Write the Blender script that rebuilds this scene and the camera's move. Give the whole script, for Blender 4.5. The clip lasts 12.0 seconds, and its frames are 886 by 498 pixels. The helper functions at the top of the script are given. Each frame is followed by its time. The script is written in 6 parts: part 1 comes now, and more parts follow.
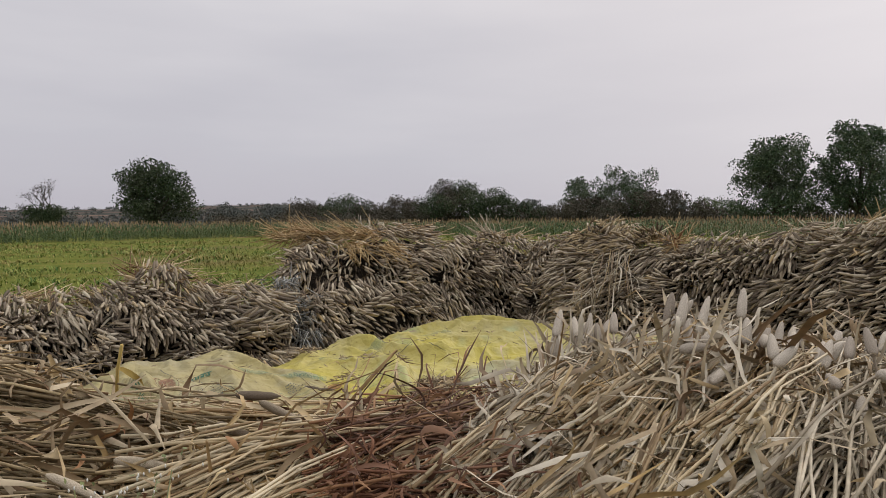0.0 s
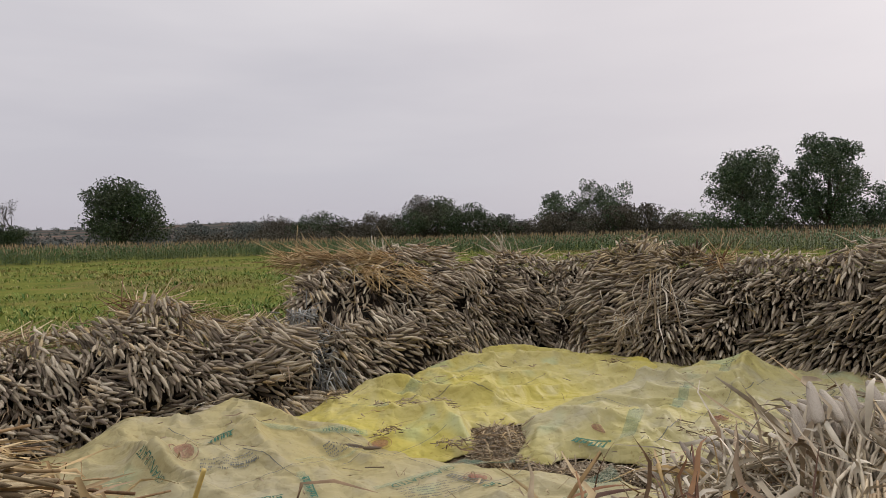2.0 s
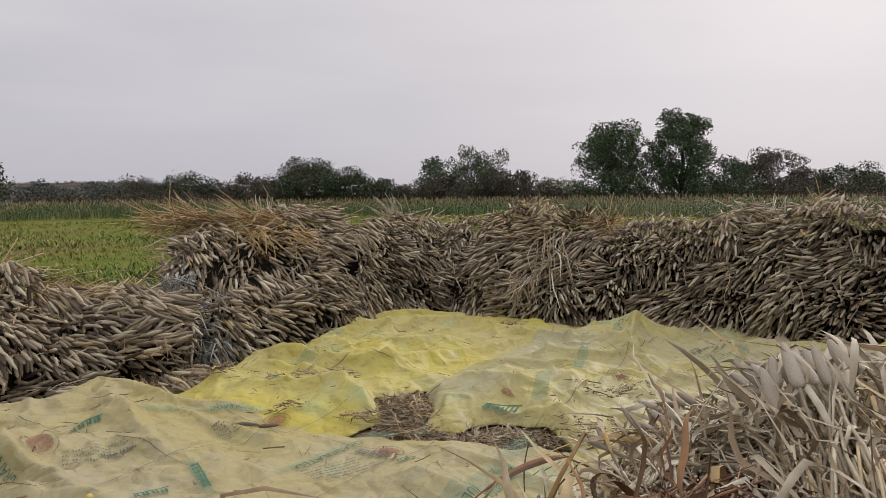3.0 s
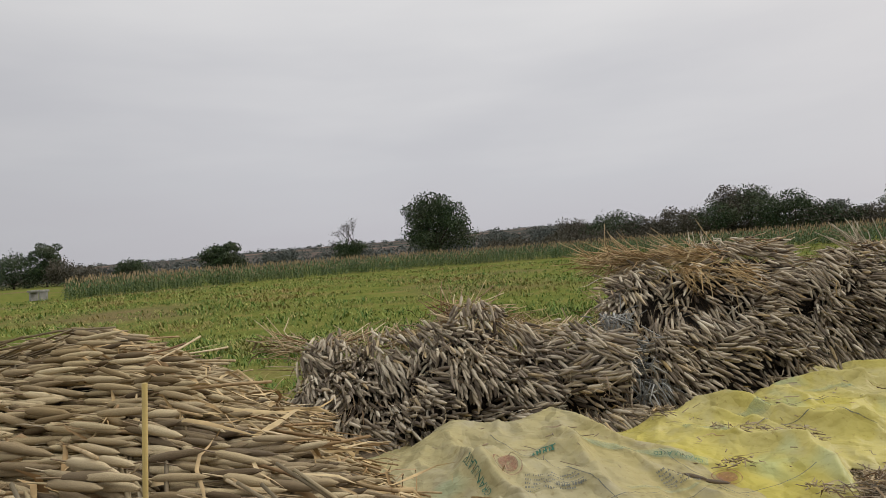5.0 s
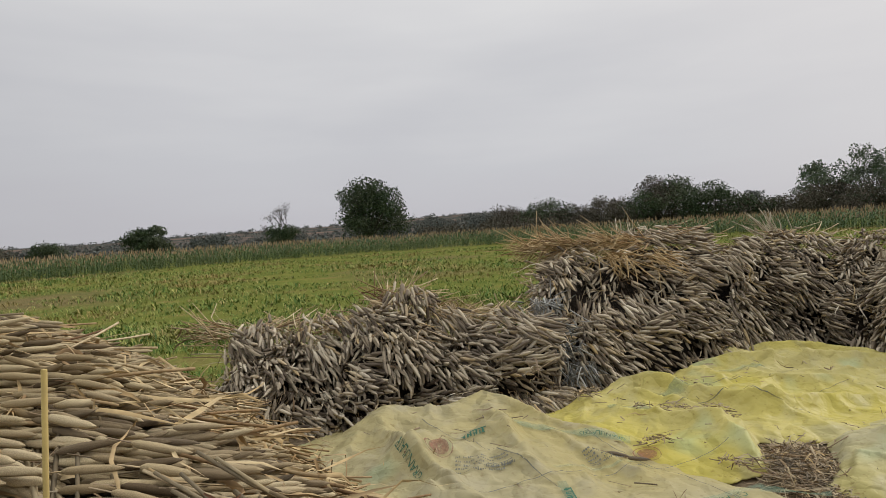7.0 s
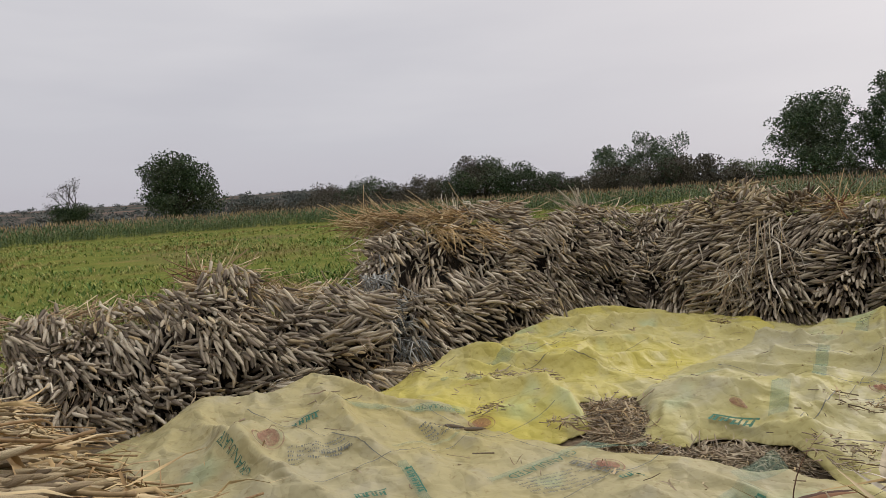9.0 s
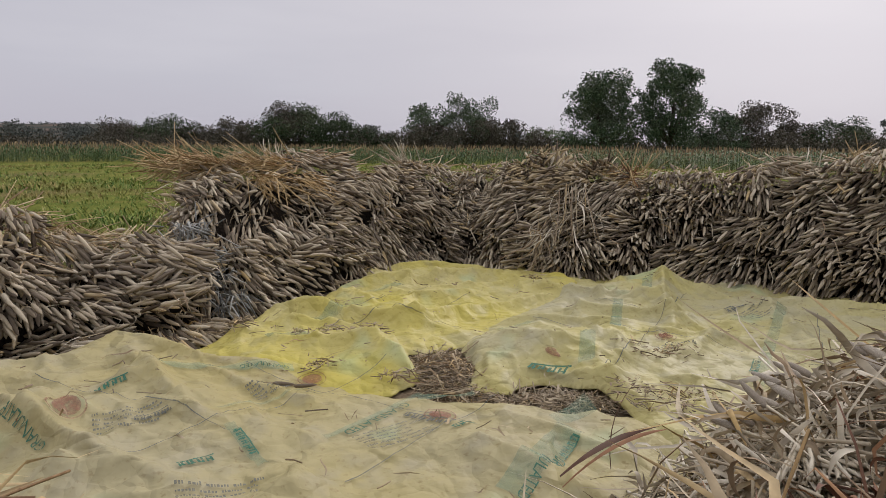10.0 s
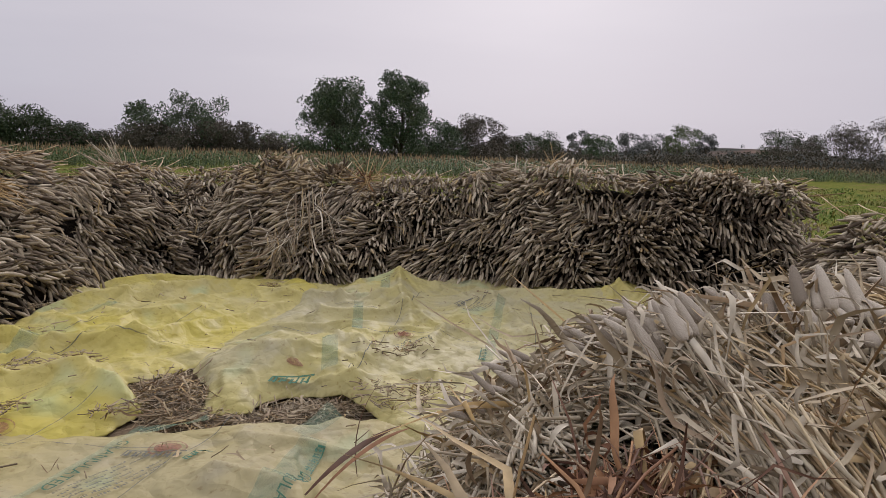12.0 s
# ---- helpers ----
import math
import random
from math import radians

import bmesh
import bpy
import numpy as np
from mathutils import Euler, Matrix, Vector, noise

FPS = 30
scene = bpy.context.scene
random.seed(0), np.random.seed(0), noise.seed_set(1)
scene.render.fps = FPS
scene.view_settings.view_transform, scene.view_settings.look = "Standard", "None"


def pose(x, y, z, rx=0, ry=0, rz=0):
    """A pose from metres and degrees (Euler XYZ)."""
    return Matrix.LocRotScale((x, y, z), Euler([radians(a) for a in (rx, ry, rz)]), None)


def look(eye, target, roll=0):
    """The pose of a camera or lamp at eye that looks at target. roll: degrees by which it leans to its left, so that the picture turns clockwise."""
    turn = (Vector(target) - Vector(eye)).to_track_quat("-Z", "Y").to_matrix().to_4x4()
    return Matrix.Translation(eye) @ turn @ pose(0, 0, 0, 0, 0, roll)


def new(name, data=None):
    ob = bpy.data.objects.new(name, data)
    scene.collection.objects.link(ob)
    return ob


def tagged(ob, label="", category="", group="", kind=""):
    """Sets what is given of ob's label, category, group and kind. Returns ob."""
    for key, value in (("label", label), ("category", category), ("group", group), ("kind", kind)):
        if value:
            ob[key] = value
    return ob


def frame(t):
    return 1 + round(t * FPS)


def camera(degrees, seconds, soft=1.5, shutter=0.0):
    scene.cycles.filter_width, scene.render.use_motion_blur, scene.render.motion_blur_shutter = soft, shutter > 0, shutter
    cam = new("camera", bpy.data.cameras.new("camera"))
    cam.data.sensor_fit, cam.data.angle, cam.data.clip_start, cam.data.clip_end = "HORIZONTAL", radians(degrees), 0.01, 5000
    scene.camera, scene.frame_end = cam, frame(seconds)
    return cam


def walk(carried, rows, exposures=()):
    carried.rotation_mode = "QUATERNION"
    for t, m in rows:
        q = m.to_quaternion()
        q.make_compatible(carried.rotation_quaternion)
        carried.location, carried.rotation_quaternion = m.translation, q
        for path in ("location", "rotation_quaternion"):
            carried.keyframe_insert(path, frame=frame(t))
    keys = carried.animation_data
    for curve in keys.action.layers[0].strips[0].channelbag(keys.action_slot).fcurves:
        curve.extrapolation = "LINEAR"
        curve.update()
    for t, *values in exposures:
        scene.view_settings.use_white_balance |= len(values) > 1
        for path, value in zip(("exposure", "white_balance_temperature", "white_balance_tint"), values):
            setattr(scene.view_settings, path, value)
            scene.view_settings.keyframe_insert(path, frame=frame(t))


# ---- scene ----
cam = camera(70.5, 12.0, soft=0.45)
PATH = [
    (0, (0.06, 0.545, 1.466), (-0.08, 2.538, 1.369), -0.5),
    (0.5, (-0.066, 0.676, 1.484), (-0.494, 2.616, 1.255), -4.1),
    (1, (-0.245, 0.836, 1.441), (-0.453, 2.777, 1.008), 1.8),
    (1.5, (-0.489, 1.024, 1.542), (-0.705, 3.008, 1.4), -0.7),
    (2, (-0.62, 1.258, 1.539), (-0.671, 3.257, 1.49), -1.3),
    (2.5, (-0.71, 1.38, 1.512), (-0.815, 3.368, 1.325), 0.6),
    (3, (-0.796, 1.579, 1.493), (-0.464, 3.544, 1.326), -0.5),
    (3.5, (-0.97, 1.701, 1.509), (-1.241, 3.681, 1.432), -2.5),
    (5.5, (-0.85, 1.627, 1.527), (-1.797, 3.389, 1.526), -4.1),
    (6, (-0.853, 1.645, 1.515), (-1.637, 3.484, 1.499), -3.5),
    (6.5, (-0.856, 1.651, 1.519), (-1.617, 3.5, 1.487), -3.6),
    (8.5, (-0.893, 1.751, 1.515), (-1.394, 3.681, 1.357), -3.1),
    (9, (-0.977, 1.828, 1.481), (-1.185, 3.81, 1.318), -3.6),
    (9.5, (-1.123, 1.878, 1.494), (-0.992, 3.855, 1.222), 0.2),
    (10, (-1.123, 1.924, 1.478), (-0.744, 3.86, 1.15), 0.5),
    (10.5, (-1.072, 1.967, 1.47), (-0.376, 3.816, 1.16), 3.2),
    (11, (-1.092, 2.006, 1.462), (-0.183, 3.761, 1.151), 4.5),
    (11.5, (-1.087, 1.993, 1.471), (-0.068, 3.69, 1.186), 3.0),
    (12, (-1.067, 2.01, 1.463), (0.059, 3.636, 1.167), 1.8),
]
walk(cam, [(t, look(eye, target, roll)) for t, eye, target, roll in PATH], exposures=[
    (0.0, 0.0, 6450, 12), (0.5, 0.0, 6450, 13), (1.0, 0.32, 6500, 12), (1.5, 0.0, 6350, 13), (2.5, 0.0, 6600, 13), (3.0, 0.0, 6500, 12), (3.5, -0.08, 6550, 10), (3.7, -0.06, 6550, 10), (5.5, 0.05, 6500, 7),
    (6.5, 0.05, 6500, 7), (8.5, 0.05, 6500, 9), (9.5, 0.0, 6350, 12), (10.5, -0.05, 6300, 15), (12.0, -0.08, 6300, 17)])

# ---- world, sun, exposure ----
scene.view_settings.exposure = 0.0
SUN_AZ, SUN_EL = 44.0, 27.0  # degrees right of +y, and above the horizon
world = bpy.data.worlds.new("sky")
scene.world = world
world.use_nodes = True
wt = world.node_tree
wt.nodes.clear()
wn = lambda kind: wt.nodes.new(kind)
w_out, w_bg = wn("ShaderNodeOutputWorld"), wn("ShaderNodeBackground")
w_sky = wn("ShaderNodeTexSky")
w_sky.sky_type = "NISHITA"
w_sky.sun_disc = False
w_sky.sun_elevation = radians(SUN_EL)
w_sky.sun_rotation = radians(SUN_AZ)
w_sky.dust_density = 4.0
w_tc, w_sep = wn("ShaderNodeTexCoord"), wn("ShaderNodeSeparateXYZ")
w_map = wn("ShaderNodeMapping")
w_map.inputs["Scale"].default_value = (1.0, 1.0, 5.0)
w_noise = wn("ShaderNodeTexNoise")
w_noise.inputs["Scale"].default_value = 1.7
w_noise.inputs["Detail"].default_value = 4.0
w_ramp = wn("ShaderNodeValToRGB")  # cloud layer from horizon to zenith
w_ramp.color_ramp.elements[0].position = 0.0
w_ramp.color_ramp.elements[0].color = (0.50, 0.485, 0.525, 1)
w_ramp.color_ramp.elements[1].position = 0.75
w_ramp.color_ramp.elements[1].color = (1.10, 1.08, 1.07, 1)
w_mid = w_ramp.color_ramp.elements.new(0.16)
w_mid.color = (0.53, 0.525, 0.56, 1)
w_high = w_ramp.color_ramp.elements.new(0.42)
w_high.color = (0.68, 0.665, 0.68, 1)
w_cl = wn("ShaderNodeMath")
w_cl.operation = "MULTIPLY_ADD"
w_cl.inputs[1].default_value = 0.42
w_cl.inputs[2].default_value = -0.21
w_add = wn("ShaderNodeMath")
w_add.operation = "ADD"
w_dot = wn("ShaderNodeVectorMath")  # the bright part of the cloud, round the hidden sun
w_dot.operation = "DOT_PRODUCT"
w_dot.inputs[1].default_value = (
    math.sin(radians(SUN_AZ)) * math.cos(radians(SUN_EL)), math.cos(radians(SUN_AZ)) * math.cos(radians(SUN_EL)), math.sin(radians(SUN_EL)))
w_glow = wn("ShaderNodeMapRange")
w_glow.interpolation_type = "SMOOTHSTEP"
w_glow.inputs["From Min"].default_value = 0.55
w_glow.inputs["From Max"].default_value = 1.0
w_glow.inputs["To Max"].default_value = 0.34
w_gcol = wn("ShaderNodeMix")
w_gcol.data_type = "RGBA"
w_gcol.inputs[7].default_value = (0.78, 0.72, 0.71, 1)
w_sat = wn("ShaderNodeHueSaturation")
w_sat.inputs["Saturation"].default_value = 0.35
w_sat.inputs["Value"].default_value = 0.06
w_mix = wn("ShaderNodeMix")
w_mix.data_type = "RGBA"
w_mix.inputs[0].default_value = 0.94
link = wt.links.new
link(w_tc.outputs["Generated"], w_sep.inputs[0])
link(w_tc.outputs["Generated"], w_map.inputs[0])
link(w_map.outputs[0], w_noise.inputs["Vector"])
link(w_noise.outputs["Fac"], w_cl.inputs[0])
link(w_sep.outputs["Z"], w_add.inputs[0])
link(w_cl.outputs[0], w_add.inputs[1])
link(w_add.outputs[0], w_ramp.inputs[0])
link(w_tc.outputs["Generated"], w_dot.inputs[0])
link(w_dot.outputs["Value"], w_glow.inputs["Value"])
link(w_glow.outputs[0], w_gcol.inputs[0])
link(w_ramp.outputs[0], w_gcol.inputs[6])
link(w_sky.outputs[0], w_sat.inputs["Color"])
link(w_sat.outputs[0], w_mix.inputs[6])
w_away = wn("ShaderNodeMapRange")  # the cloud is thicker away from the sun
w_away.interpolation_type = "SMOOTHSTEP"
w_away.inputs["From Min"].default_value = -0.9
w_away.inputs["From Max"].default_value = 0.25
w_away.inputs["To Min"].default_value = 0.68
w_dim = wn("ShaderNodeMix")
w_dim.data_type, w_dim.blend_type = "RGBA", "MULTIPLY"
w_dim.inputs[0].default_value = 1.0
link(w_dot.outputs["Value"], w_away.inputs["Value"])
link(w_gcol.outputs[2], w_dim.inputs[6])
link(w_away.outputs[0], w_dim.inputs[7])
link(w_dim.outputs[2], w_mix.inputs[7])
link(w_mix.outputs[2], w_bg.inputs["Color"])
w_bg.inputs["Strength"].default_value = 1.08
link(w_bg.outputs[0], w_out.inputs[0])

sun = new("sun", bpy.data.lights.new("sun", "SUN"))
sun.data.energy = 1.35
sun.data.angle = radians(14)
sun.data.color = (1.0, 0.93, 0.86)
sun_dir = Vector(w_dot.inputs[1].default_value)
sun.matrix_world = look(sun_dir * 60, (0, 0, 0))


# ---- materials ----
def material(name, build, rough=0.85):
    m = bpy.data.materials.new(name)
    m.use_nodes = True
    t = m.node_tree
    b = t.nodes["Principled BSDF"]
    b.inputs["Roughness"].default_value = rough
    b.inputs["Specular IOR Level"].default_value = 0.25
    build(t, b)
    return m


def node(t, kind, **values):
    n = t.nodes.new(kind)
    for k, v in values.items():
        n.inputs[k.replace("_", " ")].default_value = v
    return n


def ramp(t, source, stops):
    r = t.nodes.new("ShaderNodeValToRGB")
    e = r.color_ramp.elements
    while len(e) < len(stops):
        e.new(0.5)
    for k, (p, c) in enumerate(stops):
        e[k].position, e[k].color = p, (*c, 1)
    t.links.new(source, r.inputs[0])
    return r


def mixed(t, fac, a, b, how="MIX"):
    n = t.nodes.new("ShaderNodeMix")
    n.data_type, n.blend_type = "RGBA", how
    for socket, v in ((0, fac), (6, a), (7, b)):
        if isinstance(v, (int, float)):
            n.inputs[socket].default_value = v
        elif isinstance(v, tuple):
            n.inputs[socket].default_value = (*v, 1)
        else:
            t.links.new(v, n.inputs[socket])
    return n.outputs[2]


def chance(t):
    """A number from 0 to 1 of its own for each object and each island of a joined mesh."""
    o, g = t.nodes.new("ShaderNodeObjectInfo"), t.nodes.new("ShaderNodeNewGeometry")
    a, f = t.nodes.new("ShaderNodeMath"), t.nodes.new("ShaderNodeMath")
    f.operation = "FRACT"
    t.links.new(o.outputs["Random"], a.inputs[0])
    t.links.new(g.outputs["Random Per Island"], a.inputs[1])
    t.links.new(a.outputs[0], f.inputs[0])
    return f.outputs[0]


def place(t, scale=1.0):
    g = t.nodes.new("ShaderNodeNewGeometry")
    v = t.nodes.new("ShaderNodeVectorMath")
    v.operation = "SCALE"
    v.inputs["Scale"].default_value = scale
    t.links.new(g.outputs["Position"], v.inputs[0])
    return v.outputs[0]


def noise_of(t, scale, detail=3.0, vector=None):
    n = node(t, "ShaderNodeTexNoise", Scale=scale, Detail=detail)
    t.links.new(vector or place(t), n.inputs["Vector"])
    return n.outputs["Fac"]


def bumped(t, b, height, strength, distance):
    n = node(t, "ShaderNodeBump", Strength=strength, Distance=abs(distance))
    n.invert = distance < 0
    t.links.new(height, n.inputs["Height"])
    t.links.new(n.outputs[0], b.inputs["Normal"])


def varied(stops, grain=(40, 0.35), patch=(1.2, 0.25), patch_tint=(0.5, 0.45, 0.38), bump=(0.3, 0.004), rough=0.85):
    """Plant matter: a colour of its own for each piece, fine grain, and patches of weathering."""
    def build(t, b):
        c = ramp(t, chance(t), stops).outputs[0]
        g = noise_of(t, grain[0])
        dark = ramp(t, g, [(0.3, (1 - grain[1],) * 3), (0.7, (1.0, 1.0, 1.0))]).outputs[0]
        c = mixed(t, 1.0, c, dark, "MULTIPLY")
        p = ramp(t, noise_of(t, patch[0]), [(0.45, (0, 0, 0)), (0.65, (patch[1],) * 3)]).outputs[0]
        c = mixed(t, p, c, patch_tint)
        t.links.new(c, b.inputs["Base Color"])
        bumped(t, b, g, *bump)
    return build


EAR_STOPS = [(0.0, (0.07, 0.05, 0.034)), (0.2, (0.20, 0.16, 0.12)), (0.5, (0.44, 0.37, 0.27)), (0.78, (0.62, 0.54, 0.415)), (0.93, (0.75, 0.675, 0.54)), (1.0, (0.60, 0.44, 0.22))]


PALE_STOPS = [(0.0, (0.32, 0.275, 0.225)), (0.4, (0.47, 0.42, 0.355)), (1.0, (0.62, 0.56, 0.475))]


def build_ear(t, b, stops=EAR_STOPS):
    c = ramp(t, chance(t), stops).outputs[0]
    v = node(t, "ShaderNodeTexVoronoi", Scale=380.0)
    t.links.new(place(t), v.inputs["Vector"])
    seeds = ramp(t, v.outputs["Distance"], [(0.0, (1.12, 1.12, 1.12)), (0.75, (0.70, 0.68, 0.65))]).outputs[0]
    c = mixed(t, 0.8, c, seeds, "MULTIPLY")
    p = ramp(t, noise_of(t, 1.4), [(0.42, (0, 0, 0)), (0.66, (0.25,) * 3)]).outputs[0]
    c = mixed(t, p, c, (0.36, 0.31, 0.25))
    t.links.new(c, b.inputs["Base Color"])
    bumped(t, b, v.outputs["Distance"], 0.5, -0.0025)


def build_stalk(t, b):
    c = ramp(t, chance(t), [(0.0, (0.16, 0.085, 0.04)), (0.3, (0.36, 0.245, 0.125)), (0.65, (0.55, 0.42, 0.24)), (1.0, (0.72, 0.61, 0.42))]).outputs[0]
    a = t.nodes.new("ShaderNodeAttribute")
    a.attribute_name = "along"
    w = t.nodes.new("ShaderNodeMath")
    w.operation = "PINGPONG"
    w.inputs[1].default_value = 0.075
    t.links.new(a.outputs["Fac"], w.inputs[0])
    band = ramp(t, w.outputs[0], [(0.0, (0.35, 0.25, 0.18)), (0.0025, (0.45, 0.34, 0.25)), (0.0055, (1, 1, 1))]).outputs[0]
    c = mixed(t, 0.55, c, band, "MULTIPLY")
    g = noise_of(t, 30)
    c = mixed(t, 1.0, c, ramp(t, g, [(0.3, (0.68, 0.64, 0.58)), (0.65, (1, 1, 1))]).outputs[0], "MULTIPLY")
    t.links.new(c, b.inputs["Base Color"])
    bumped(t, b, g, 0.2, 0.003)


M_EAR = material("millet ear", build_ear, 0.95)
M_EARWARM = material("tan millet ear", lambda t, b: build_ear(t, b, [(0.0, (0.09, 0.06, 0.03)), (0.25, (0.27, 0.20, 0.105)), (0.65, (0.45, 0.355, 0.205)), (1.0, (0.64, 0.53, 0.33))]), 0.95)
M_GREYSTALK = material("weathered stalk", varied([(0.0, (0.11, 0.075, 0.038)), (0.4, (0.26, 0.195, 0.105)), (0.8, (0.42, 0.33, 0.19)), (1.0, (0.62, 0.49, 0.28))], (22, 0.4), (1.5, 0.3), (0.30, 0.28, 0.21)), 0.75)
M_BRIGHT = material("bleached stalk", varied([(0.0, (0.34, 0.23, 0.12)), (0.4, (0.57, 0.45, 0.27)), (1.0, (0.78, 0.68, 0.48))], (26, 0.3), (1.5, 0.15), (0.45, 0.36, 0.24)), 0.65)
M_EARPALE = material("pale millet ear", lambda t, b: build_ear(t, b, PALE_STOPS), 0.95)
M_STALK = material("dry stalk", build_stalk, 0.6)
M_LEAF = material("dry leaf", varied([(0.0, (0.24, 0.15, 0.08)), (0.4, (0.42, 0.32, 0.195)), (0.75, (0.55, 0.46, 0.315)), (1.0, (0.58, 0.40, 0.17))], (22, 0.35), (1.5, 0.3), (0.42, 0.38, 0.31)), 0.75)
M_PALE = material("bleached leaf", varied([(0.0, (0.36, 0.295, 0.20)), (0.6, (0.64, 0.565, 0.435)), (1.0, (0.78, 0.71, 0.575))], (22, 0.3)), 0.75)
M_RUST = material("brown leaf", varied([(0.0, (0.09, 0.04, 0.024)), (0.5, (0.24, 0.11, 0.06)), (1.0, (0.43, 0.235, 0.11))], (22, 0.35), (1.5, 0.1)), 0.75)
M_STRAW = material("golden straw", varied([(0.0, (0.34, 0.21, 0.095)), (0.5, (0.53, 0.375, 0.18)), (1.0, (0.66, 0.51, 0.28))], (22, 0.3), (1.5, 0.15)), 0.7)
# near black: the shade between the ears is put into the straw's colour
M_SHADECORE = material("shade-dark packed straw", varied([(0.0, (0.022, 0.016, 0.011)), (1.0, (0.022, 0.016, 0.011))], (55, 0.75), (2.0, 0.3), (0.050, 0.037, 0.024), (1.0, 0.03)), 0.95)


# ---- mesh tools ----
def bare_mesh(name, verts, loops, totals, mats=(), index=None, along=None, smooth=True):
    me = bpy.data.meshes.new(name)
    verts, loops, totals = np.asarray(verts, np.float32), np.asarray(loops, np.int32), np.asarray(totals, np.int32)
    me.vertices.add(len(verts))
    me.vertices.foreach_set("co", verts.ravel())
    me.loops.add(len(loops))
    me.loops.foreach_set("vertex_index", loops)
    me.polygons.add(len(totals))
    me.polygons.foreach_set("loop_start", np.concatenate([[0], np.cumsum(totals)[:-1]]).astype(np.int32))
    me.polygons.foreach_set("loop_total", totals)
    for m in mats:
        me.materials.append(m)
    if index is not None:
        me.polygons.foreach_set("material_index", np.asarray(index, np.int32))
    if along is not None:
        me.attributes.new("along", "FLOAT", "POINT").data.foreach_set("value", np.asarray(along, np.float32))
    me.polygons.foreach_set("use_smooth", np.full(len(totals), smooth))
    me.update(calc_edges=True)
    me.validate()
    return me


def placed(template, turns, spots):
    """Copies of a template (verts, loops, totals, index, along) at turns (n,3,3) and spots (n,3), as one such template."""
    v, lo, to, ix, al = template
    n, k = len(spots), len(v)
    verts = np.einsum("nij,kj->nki", turns, v) + spots[:, None]
    loops = (lo[None] + (np.arange(n) * k)[:, None]).ravel()
    return verts.reshape(-1, 3), loops, np.tile(to, n), np.tile(ix, n), np.tile(al, n)


def joined(some):
    some = [s for s in some if len(s[0])]
    at, loops = 0, []
    for s in some:
        loops.append(s[1] + at)
        at += len(s[0])
    return (np.concatenate([s[0] for s in some]), np.concatenate(loops), np.concatenate([s[2] for s in some]),
            np.concatenate([s[3] for s in some]), np.concatenate([s[4] for s in some]))


def mesh_of(name, t, mats):
    return bare_mesh(name, t[0], t[1], t[2], mats, t[3], t[4])


def part(name, data, parent, label="", kind=""):
    ob = new(name, data)
    ob.parent = parent
    return tagged(ob, label, kind=kind)


def thing(name, spot, label, category, group="", kind=""):
    ob = new(name)
    ob.empty_display_size = 0.2
    ob.matrix_basis = Matrix.Translation(spot)
    return tagged(ob, label, category, group, kind)


def local(t, spot):
    return (t[0] - np.asarray(spot, float), *t[1:])


def unit(v):
    return v / np.maximum(np.linalg.norm(v, axis=-1, keepdims=True), 1e-9)


def frames_of(ways, spin, scale):
    """Turns whose x axis runs along ways, spun about it, with scale (n,3) along x, y and z."""
    x = unit(ways)
    side = unit(np.cross(np.array([0, 0, 1.0]), x) + 1e-6)
    up = np.cross(x, side)
    c, s = np.cos(spin)[:, None], np.sin(spin)[:, None]
    y, z = c * side + s * up, -s * side + c * up
    return np.stack([x * scale[:, :1], y * scale[:, 1:2], z * scale[:, 2:3]], -1)


def tubes(lines, radii, sides=5, index=0, cap=True):
    """Round stalks along lines (n,k,3) with radii (n,k)."""
    n, k, _ = lines.shape
    along = np.concatenate([np.zeros((n, 1)), np.cumsum(np.linalg.norm(np.diff(lines, axis=1), axis=-1), 1)], 1)
    along = along + rng.random((n, 1)) * 0.15
    way = unit(np.gradient(lines, axis=1))
    side = unit(np.cross(way, np.array([0.13, 0.07, 1.0])))
    up = np.cross(side, way)
    a = np.linspace(0, 2 * np.pi, sides, endpoint=False)
    ring = side[:, :, None] * np.cos(a)[None, None, :, None] + up[:, :, None] * np.sin(a)[None, None, :, None]
    v = lines[:, :, None] + ring * radii[:, :, None, None]
    i, j = np.meshgrid(np.arange(k - 1), np.arange(sides), indexing="ij")
    q = np.stack([i * sides + j, i * sides + (j + 1) % sides, (i + 1) * sides + (j + 1) % sides, (i + 1) * sides + j], -1).reshape(-1)
    lo, to = [q], [np.full((k - 1) * sides, 4)]
    if cap:
        lo += [np.arange(sides)[::-1], np.arange(sides) + (k - 1) * sides]
        to += [np.array([sides, sides])]
    lo, to = np.concatenate(lo), np.concatenate(to)
    loops = (lo[None] + (np.arange(n) * k * sides)[:, None]).ravel()
    to = np.tile(to, n)
    return v.reshape(-1, 3), loops, to, np.full(len(to), index), np.repeat(along.ravel(), sides)


def ribbons(lines, widths, sides_way, index=0):
    """Leaf blades along lines (n,k,3), widths (n,k), each with a folded midrib."""
    n, k, _ = lines.shape
    way = unit(np.gradient(lines, axis=1))
    side = unit(sides_way - way * (sides_way * way).sum(-1, keepdims=True))
    sag = np.cross(way, side)
    w = widths[:, :, None]
    v = np.stack([lines - side * w / 2, lines + sag * w * 0.18, lines + side * w / 2], 2)
    i, j = np.meshgrid(np.arange(k - 1), np.arange(2), indexing="ij")
    q = np.stack([i * 3 + j, i * 3 + j + 1, (i + 1) * 3 + j + 1, (i + 1) * 3 + j], -1).reshape(-1)
    loops = (q[None] + (np.arange(n) * k * 3)[:, None]).ravel()
    to = np.full(n * (k - 1) * 2, 4)
    return v.reshape(-1, 3), loops, to, np.full(len(to), index), np.zeros(n * k * 3)


